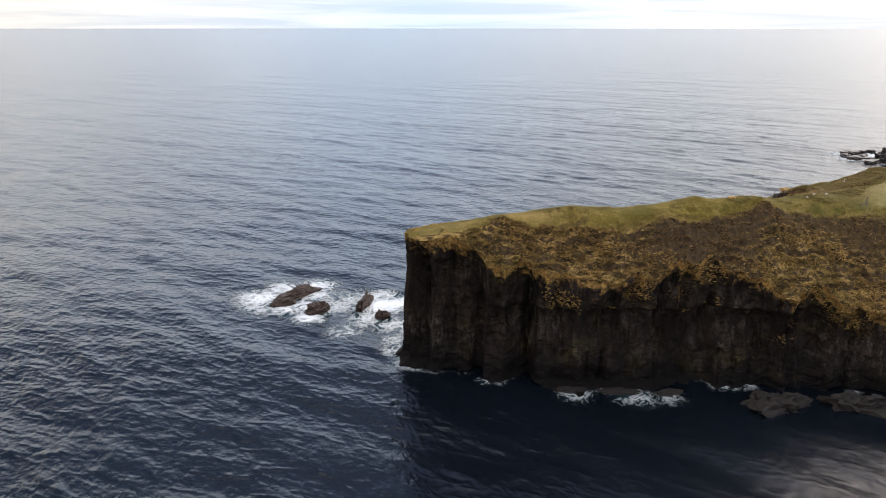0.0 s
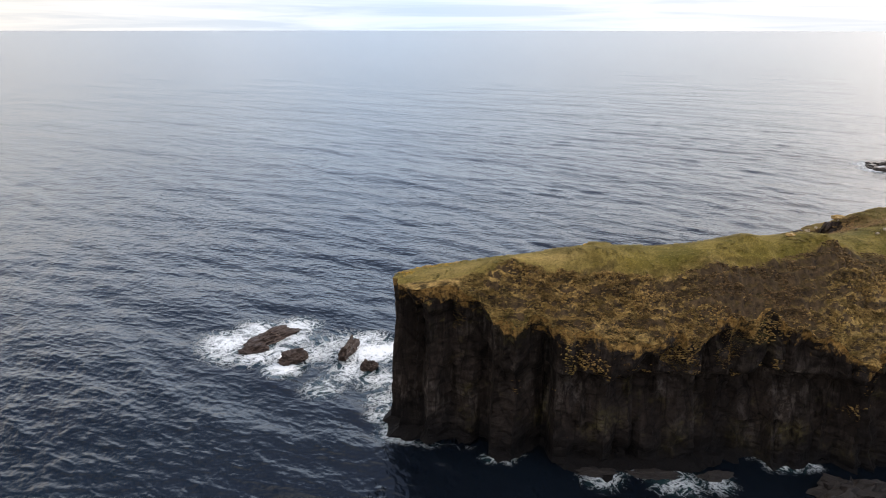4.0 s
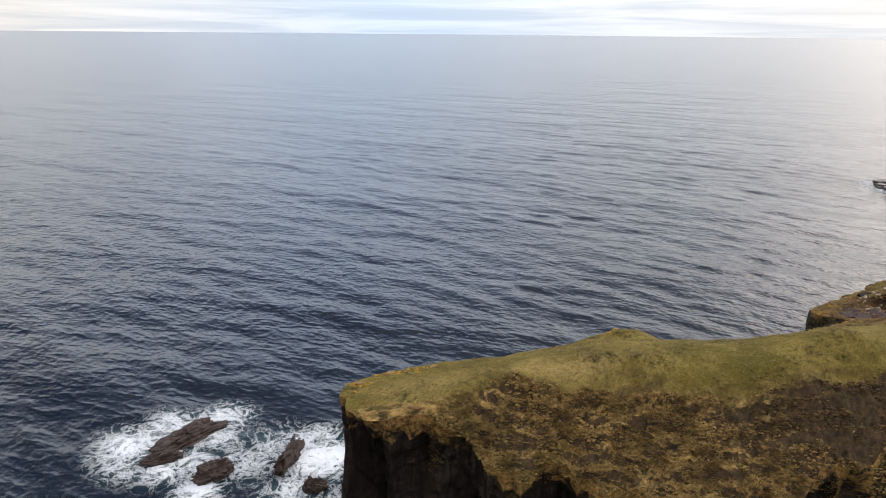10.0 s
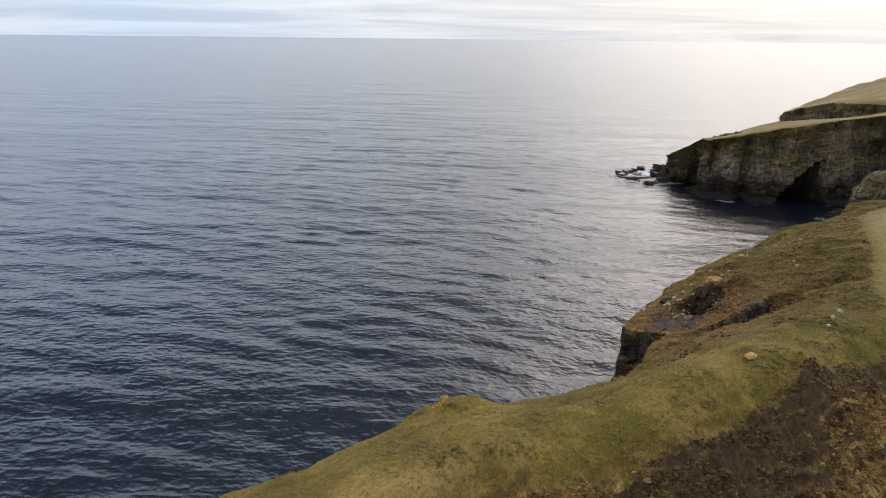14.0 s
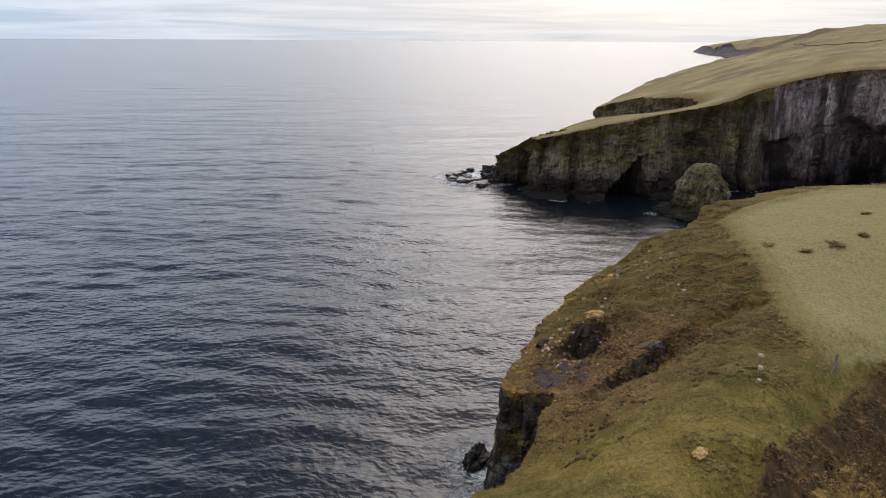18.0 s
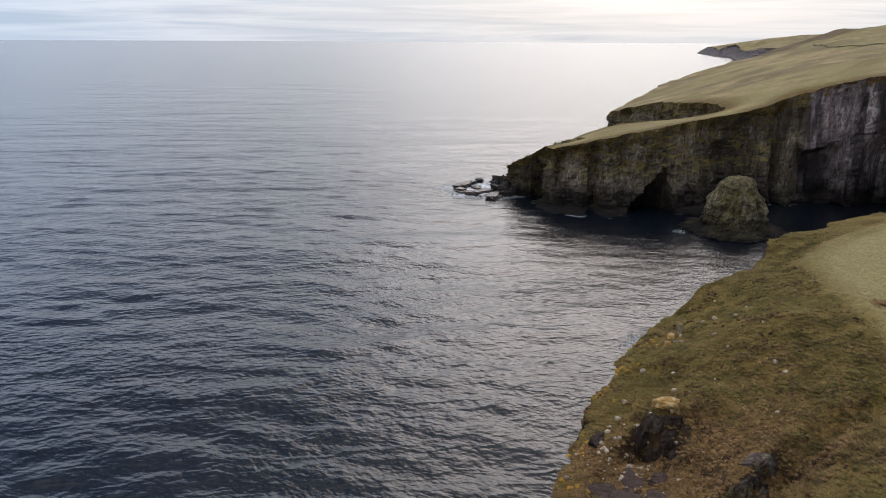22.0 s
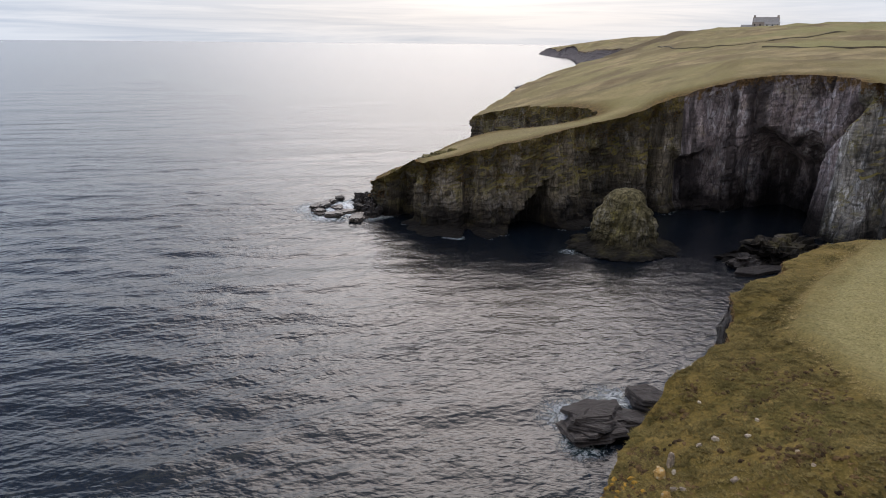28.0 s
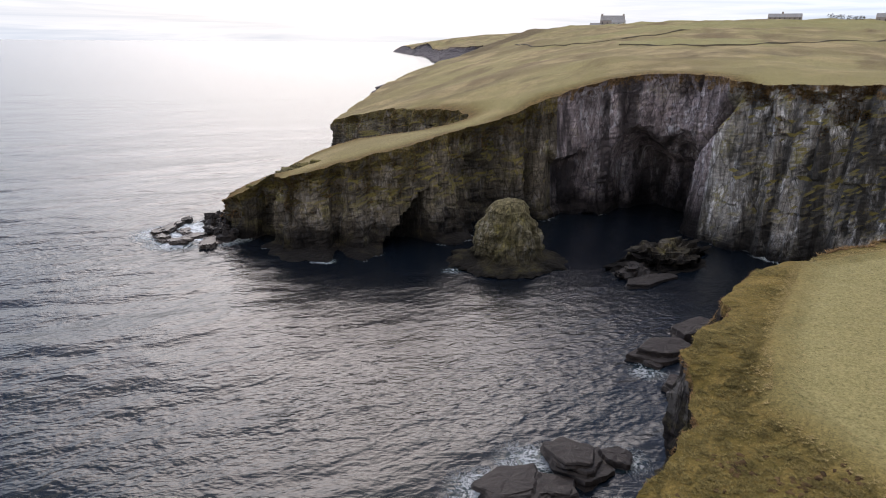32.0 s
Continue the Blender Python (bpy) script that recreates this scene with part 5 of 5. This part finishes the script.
def blades():
    """A tuft of blades laid over by the wind."""
    r = random.Random(9)
    v, f = [], []
    for k in range(11):
        a = 2 * math.pi * k / 11 + r.uniform(-0.3, 0.3)
        out, h, w = r.uniform(0.55, 1.15), r.uniform(0.15, 0.45), 0.09
        c, s = math.cos(a), math.sin(a)
        v += [(-s * w + c * 0.05, c * w + s * 0.05, 0.02), (s * w + c * 0.05, -c * w + s * 0.05, 0.02), (c * out, s * out, h)]
        f.append((3 * k, 3 * k + 1, 3 * k + 2))
    return np.array(v), f


def mound():
    """A shaggy hummock of matted grass."""
    r = random.Random(4)
    n = 6
    v = [(0.15, 0.0, 0.5)]
    for rad, z, ragged in ((0.55, 0.42, 0.12), (0.95, 0.10, 0.22), (0.80, -0.35, 0.15)):
        for k in range(n):
            a = 2 * math.pi * (k + r.uniform(-0.3, 0.3)) / n
            q = rad + r.uniform(-ragged, ragged)
            v.append((1.5 * q * math.cos(a), 0.85 * q * math.sin(a), z + r.uniform(-0.16, 0.16)))
    f = [(0, 1 + k, 1 + (k + 1) % n) for k in range(n)]
    for t in (0, 1):
        for k in range(n):
            a, b = 1 + t * n + k, 1 + t * n + (k + 1) % n
            f += [(a, a + n, b + n), (a, b + n, b)]
    return np.array(v), f


def spread(n, box, seed, test):
    rng = np.random.default_rng(seed)
    p = np.c_[rng.uniform(box[0], box[1], n), rng.uniform(box[2], box[3], n)]
    p = p[inside(p, RIM)]
    return p[test(p, rng)]


def in_heather(p, rng):
    """Which places on the south slope lie in the dark heather under the brow."""
    depth = 3.2 + 5.0 * np.exp(-((p[:, 0] - 42) / 7) ** 4) + 6.0 * np.clip((p[:, 0] - 61) / 4, 0, 1)
    drop = np.interp(p[:, 0], BROW[:, 0], BROW[:, 1]) - p[:, 1]
    return (p[:, 0] > 27 + rng.normal(0, 3, len(p))) & (drop < depth * rng.normal(1.0, 0.25, len(p))) & (golden_patch(p) < 0.5)


BLADES, MOUND = blades(), mound()
rng0 = np.random.default_rng(12)
p = spread(60000, (-7, 95, 94, 109), 31, lambda q, r: (steepness(q) > 0.30 + r.uniform(-0.1, 0.2, len(q))) & (q[:, 1] < np.interp(q[:, 0], BROW[:, 0], BROW[:, 1]) - np.where(q[:, 0] > 27, 3.0, 0)))
patch = np.array([noise.fractal(Vector((x * 0.35, y * 0.6, 2)), 0.9, 2.0, 3) for x, y in p])
p = p[(patch > rng0.uniform(-0.5, 0.45, len(p))) & ~in_heather(p, rng0)]
scatter("slope_tufts", "golden-brown tufts of dry grass on the steep south slope", TUFT_GOLD, *BLADES, p, rolled(p), rng0.uniform(0.20, 0.62, len(p)), 32, -0.2)


def drape(name, seed, count, deepest, low_x, high_x, cut):
    """Places on a cliff face where plants hang down from the rim in uneven tongues."""
    f = FACE[name]
    rng = np.random.default_rng(seed)
    i, k = rng.integers(0, len(f) - 1, count), rng.integers(0, int(deepest * f.shape[1]), count)
    u, w = rng.random((count, 1)), rng.random((count, 1))
    q = (f[i, k] * (1 - u) + f[i + 1, k] * u) * (1 - w) + (f[i, k + 1] * (1 - u) + f[i + 1, k + 1] * u) * w
    q = q[(q[:, 0] > low_x) & (q[:, 0] < high_x)]
    wild = np.array([noise.fractal(Vector((x * 0.16, y * 0.16, z * 0.22 + seed)), 0.9, 2.0, 3) for x, y, z in q])
    depth = np.clip((lie(q[:, :2]) - q[:, 2]) / 12.0, 0, 2)
    return q[wild > cut + 0.55 * depth + rng.uniform(-0.12, 0.12, len(q))]


p = spread(120000, (-7, 95, 94, 109), 51, lambda q, r: (steepness(q) > 0.34 + r.uniform(-0.1, 0.2, len(q))) & (q[:, 1] < np.interp(q[:, 0], BROW[:, 0], BROW[:, 1])))
patch = np.array([noise.fractal(Vector((x * 0.22, y * 0.8, 9)), 0.7, 2.0, 5) for x, y in p])
p = p[patch > rng0.uniform(-0.10, 0.30, len(p))]
dark = in_heather(p, rng0)
for name, label, material, q in (("slope_hummocks", "golden matted grass hummocks with dark gaps on the south slope", TUFT_GOLD, p[~dark]), ("brow_heather", "dark brown heather clumps under the brow of the south slope", TUFT_PEAT, p[dark])):
    scatter(name, label, material, *MOUND, q, rolled(q) - 0.06, rng0.uniform(0.05, 0.19, len(q)) * rng0.uniform(0.7, 1.4, len(q)), 52, -0.3, 1.2)
q = drape("cliff_south", 53, 40000, 0.5, 4, 95, 0.20)
scatter("hanging_hummocks", "golden clumps overhanging the south cliff in uneven tongues", TUFT_GOLD, *MOUND, q[:, :2], q[:, 2], rng0.uniform(0.07, 0.20, len(q)), 54, -0.4, 0.8)
edge = RIM[((RIM[:, 0] > 49) & (RIM[:, 0] < 84) & (RIM[:, 1] > 126) & (RIM[:, 1] < 151)) | ((RIM[:, 0] < 6) & (RIM[:, 1] > 108) & (RIM[:, 1] < 114)) | ((RIM[:, 0] > 20) & (RIM[:, 0] < 28) & (RIM[:, 1] > 116) & (RIM[:, 1] < 123))]
p = np.repeat(edge, 12, 0) + rng0.normal(0, 1.3, (12 * len(edge), 2))
p = p[inside(p, RIM)]
patch = np.array([noise.fractal(Vector((x * 0.3, y * 0.3, 14)), 0.9, 2.0, 3) for x, y in p])
p = p[patch > rng0.uniform(0.0, 0.35, len(p))]
scatter("edge_hummocks", "orange and yellow lichened hummocks along the cliff edge", TUFT_LICHEN, *MOUND, p, rolled(p) - 0.04, rng0.uniform(0.10, 0.32, len(p)), 55)
q = drape("cliff_south", 41, 60000, 0.5, 2, 95, 0.16)
scatter("cliff_tufts", "golden plants hanging down the south cliff in patches", TUFT_GOLD, *BLADES, q[:, :2], q[:, 2], rng0.uniform(0.15, 0.5, len(q)), 42, -0.3)
q = drape("cliff_north", 43, 40000, 0.35, 40, 140, 0.08)
scatter("ledge_tufts", "dry grass hanging over the north cliff's ledges", TUFT_HEATH, *BLADES, q[:, :2], q[:, 2], rng0.uniform(0.15, 0.45, len(q)), 44)
q = drape("cliff_spur", 45, 40000, 0.5, 150, 340, -0.05)
scatter("spur_tufts", "brown heath clinging to the spur's upper cliff", TUFT_HEATH, *BLADES, q[:, :2], q[:, 2], rng0.uniform(0.4, 1.0, len(q)), 46)
q = drape("cliff_bay", 47, 40000, 0.3, 150, 300, -0.02)
scatter("wall_tufts", "brown heath along the top of the bay wall", TUFT_HEATH, *BLADES, q[:, :2], q[:, 2], rng0.uniform(0.4, 1.1, len(q)), 48)
along = smooth_line([(x, y, 0) for x, y in FIELD[:8]], lambda a, b: 0.12)[:, :2]
p = np.repeat(along, 4, 0) + rng0.normal(0, 0.7, (4 * len(along), 2))
p = p[inside(p, RIM)]
scatter("bank_grass", "long pale grass on the low bank round the field", TUFT_STRAW, *BLADES, p, rolled(p) + 0.15, rng0.uniform(0.12, 0.34, len(p)), 49, 0.2)
p = spread(26000, (44, 100, 118, 153), 33, lambda q, r: np.hypot(q[:, 0] - 63, q[:, 1] - 132) < r.uniform(6, 22, len(q)))
scatter("heath", "brown heath tufts round the rocky hollow", TUFT_HEATH, *BLADES, p, rolled(p), rng0.uniform(0.12, 0.42, len(p)), 34)
p = spread(90000, (-7, 140, 94, 153), 35, lambda q, r: ~inside(q, FIELD) & (steepness(q) < 0.75) & (np.hypot(q[:, 0] - 62, q[:, 1] - 132) > r.uniform(4, 12, len(q))))
clump = np.array([noise.fractal(Vector((x * 0.22, y * 0.22, 6)), 0.9, 2.0, 3) for x, y in p])
keep = clump > rng0.uniform(-0.7, 0.35, len(p))
p, clump = p[keep], clump[keep]
scatter("tussocks", "olive and straw-coloured rough grass tussocks", TUFT_OLIVE, *BLADES, p, rolled(p), rng0.uniform(0.10, 0.36, len(p)) * np.clip(1 + clump, 0.5, 1.6), 36, 0.25)


p = spread(90000, (58, 118, 116, 152), 37, lambda q, r: ~inside(q, FIELD) & (np.hypot(q[:, 0] - 62, q[:, 1] - 132) > r.uniform(5, 13, len(q))))
clump = np.array([noise.fractal(Vector((x * 0.5, y * 0.5, 16)), 0.8, 2.0, 4) for x, y in p])
p = p[clump > rng0.uniform(-0.35, 0.45, len(p))]
scatter("slope_grass", "rough olive-brown grass with dark gaps on the north slope", TUFT_OLIVE, *BLADES, p, rolled(p), rng0.uniform(0.14, 0.42, len(p)), 38, 0.3)
p = spread(14000, (46, 100, 116, 150), 39, lambda q, r: ~inside(q, FIELD))
clump = np.array([noise.fractal(Vector((x * 0.30, y * 0.30, 18)), 0.8, 2.0, 3) for x, y in p])
p = p[clump > rng0.uniform(0.05, 0.45, len(p))]
scatter_at = spread(30000, (46, 92, 118, 150), 61, lambda q, r: np.hypot(q[:, 0] - 62, q[:, 1] - 131) < r.uniform(5, 17, len(q)))
rough = np.array([noise.fractal(Vector((x * 0.35, y * 0.35, 23)), 0.8, 2.0, 3) for x, y in scatter_at])
scatter_at = scatter_at[rough > rng0.uniform(-0.25, 0.35, len(scatter_at))]
scatter("heath_hummocks", "red-brown hummocks of heath round the crag", TUFT_HEATH, *MOUND, scatter_at, rolled(scatter_at) - 0.05, rng0.uniform(0.07, 0.26, len(scatter_at)), 62)
scatter("heather_clumps", "dark brown heather clumps scattered over the north slope", TUFT_PEAT, *MOUND, p, rolled(p) - 0.05, rng0.uniform(0.10, 0.30, len(p)), 40)


# ---- far buildings, walls and trees ----
def block(x0, x1, y0, y1, z0, z1):
    bm = bmesh.new()
    bmesh.ops.create_cube(bm, size=1.0)
    bm.transform(Matrix.Translation(((x0 + x1) / 2, (y0 + y1) / 2, (z0 + z1) / 2)) @ Matrix.Diagonal((x1 - x0, y1 - y0, z1 - z0, 1)))
    return bm


def gabled(x0, x1, y0, y1, z0, eaves, ridge):
    """A wall body whose gables stand at both ends of x."""
    bm = bmesh.new()
    ym = (y0 + y1) / 2
    ends = [[bm.verts.new((x, y, z)) for y, z in ((y0, z0), (y1, z0), (y1, eaves), (ym, ridge), (y0, eaves))] for x in (x0, x1)]
    bm.faces.new(ends[0][::-1])
    bm.faces.new(ends[1])
    for k in range(5):
        bm.faces.new((ends[0][k], ends[0][(k + 1) % 5], ends[1][(k + 1) % 5], ends[1][k]))
    return bm


def roof_side(x0, x1, y0, y1, eaves, ridge, side):
    bm = bmesh.new()
    ym = (y0 + y1) / 2
    ye = (y0 - 0.25) if side < 0 else (y1 + 0.25)
    drop = (ridge - eaves) * 0.25 / ((y1 - y0) / 2)
    low = [bm.verts.new((x, y, z)) for x, y, z in ((x0, ye, eaves - drop), (x1, ye, eaves - drop), (x1, ym, ridge), (x0, ym, ridge))]
    face = bm.faces.new(low)
    up = bmesh.ops.extrude_face_region(bm, geom=[face])
    bmesh.ops.translate(bm, vec=(0, 0, 0.22), verts=[g for g in up["geom"] if isinstance(g, bmesh.types.BMVert)])
    return bm


def house(name, label, x, y, turn, long, deep, eaves, ridge, walls, rows, chimneys, base=0.0):
    z = on_land(x, y) - 0.6 + base
    ob = new(name)
    ob.matrix_world = pose(x, y, z, 0, 0, turn)
    tagged(ob, label, "house")
    h, d = long / 2, deep / 2
    wall = part("wall", gabled(-h, h, -d, d, 0, eaves, ridge), walls, ob)
    for side in (-1, 1):
        part("roof", roof_side(-h + 0.3, h - 0.3, -d, d, eaves, ridge, side), SLATE, ob)
    for cx in chimneys:
        part("chimney", block(cx - 0.8, cx + 0.8, -0.6, 0.6, ridge - 1.6, ridge + 1.6), walls, ob)
    for zr in rows:
        k = max(2, int(long / 3.6))
        for i in range(k):
            wx = -h + long * (i + 0.5) / k
            for side in (-1, 1):
                win = part("window", block(wx - 0.5, wx + 0.5, side * (d + 0.02) - 0.03, side * (d + 0.02) + 0.03, zr, zr + 1.4), WINDOW_DARK, ob)
    return ob


house("manor_house", "tall grey stone house with gable chimneys on the skyline", 691, 336, 106, 21, 8.5, 7.0, 11.0, WALL_STONE, (1.2, 4.0), (-9.2, 9.2))
house("steading", "low grey stone outbuilding beside the tall house", 684, 349, 106, 10, 5, 2.6, 4.6, WALL_STONE, (1.0,), ())
house("cottage", "low white-walled cottage in front of the tall house", 683, 328, 106, 12, 5, 2.4, 4.2, HARLING, (1.0,), ())
house("barn", "long grey farm building with a slate roof", 752, 203, 95, 27, 9, 3.2, 6.2, WALL_STONE, (1.4,), (2.0,))
house("farmhouse", "small grey farmhouse with one chimney", 756, 128, 92, 14, 7, 3.8, 7.0, WALL_STONE, (1.2,), (0.0,))
house("farmhouse", "grey farmhouse at the edge of the farm", 760, 96, 95, 18, 7, 3.6, 6.4, WALL_STONE, (1.2,), (5.0,))


def bush(x, y, high, seed):
    rng = random.Random(seed)
    z = on_land(x, y)
    ob = new("tree")
    ob.location = (x, y, z - 0.2)
    tagged(ob, "dark leafless wind-bent tree by the farm", "tree", "trees by the farm")
    bm = bmesh.new()
    bmesh.ops.create_cone(bm, cap_ends=True, segments=7, radius1=0.3, radius2=0.12, depth=high * 0.7)
    bm.transform(Matrix.Translation((0, 0, high * 0.35)))
    part("trunk", bm, WOOD, ob)
    bm = bmesh.new()
    for _ in range(140):
        a, u = rng.uniform(0, 6.3), rng.random()
        r = high * 0.55 * math.sqrt(rng.random()) * (1.1 - 0.7 * abs(u - 0.4))
        c = Vector((r * math.cos(a), r * math.sin(a), high * (0.25 + 0.75 * u)))
        vs = [bm.verts.new(c + Vector((rng.uniform(-1, 1), rng.uniform(-1, 1), rng.uniform(-0.6, 0.6))) * 0.7) for _ in range(3)]
        bm.faces.new(vs)
    part("crown", bm, LEAF, ob)


for k, (x, y, h) in enumerate(((752, 168, 5.5), (755, 164, 4.5), (750, 160, 5), (757, 154, 5), (753, 149, 4), (756, 145, 4.5), (760, 139, 3.5), (765, 118, 4))):
    bush(x, y, h, k)


def dyke(label, line, high, material):
    pts = smooth_line([(a, b, 0) for a, b in line], lambda a, b: 6.0)[:, :2]
    z = rolled(pts)
    way = np.gradient(pts, axis=0)
    way /= np.hypot(*way.T)[:, None]
    verts, faces = [], []
    r = random.Random(2)
    for (x, y), h, (wx, wy) in zip(pts, z, way):
        t = high * r.uniform(0.8, 1.15)
        for s, up in ((-0.5, -0.6), (-0.35, t), (0.35, t), (0.5, -0.6)):
            verts.append((x - wy * s, y + wx * s, h + up))
    for k in range(len(pts) - 1):
        for j in range(3):
            a = 4 * k + j
            faces.append((a, a + 1, a + 5, a + 4))
    faces += [(0, 1, 2, 3), tuple(4 * (len(pts) - 1) + j for j in (3, 2, 1, 0))]
    tagged(mesh_object("field_wall", verts, faces, material), label, "wall")


dyke("dark drystone wall along the rising fields", [(520, 352), (471, 317), (454, 289), (445, 273), (446, 257), (471, 249), (497, 236), (515, 227)], 0.5, DYKE_STONE)
dyke("drystone wall below the farm", [(398, 243), (380, 217), (366, 198), (376, 184), (400, 172), (450, 140), (520, 100)], 0.45, DYKE_STONE)


# ---- rush clumps in the field ----
def rushes(x, y, wide, seed):
    rng = np.random.default_rng(seed)
    p = np.c_[rng.normal(0, wide * 0.4, 26), rng.normal(0, wide * 0.25, 26)] + (x, y)
    ob = scatter("rush_clump", "dark clump of rushes standing in the pale field", TUFT_HEATH, *BLADES, p, rolled(p), rng.uniform(0.5, 0.9, 26), seed)
    ob["kind"] = ""
    del ob["kind"]
    tagged(ob, category="rushes", group="rush clumps in the field")


for k, (x, y, w) in enumerate(((99.5, 125.2, 1.8), (92.8, 130.8, 1.7), (92.0, 132.1, 0.9), (94.2, 126.3, 0.9), (106, 124.9, 0.8), (118.7, 130.1, 0.9))):
    rushes(x, y, w, 200 + k)
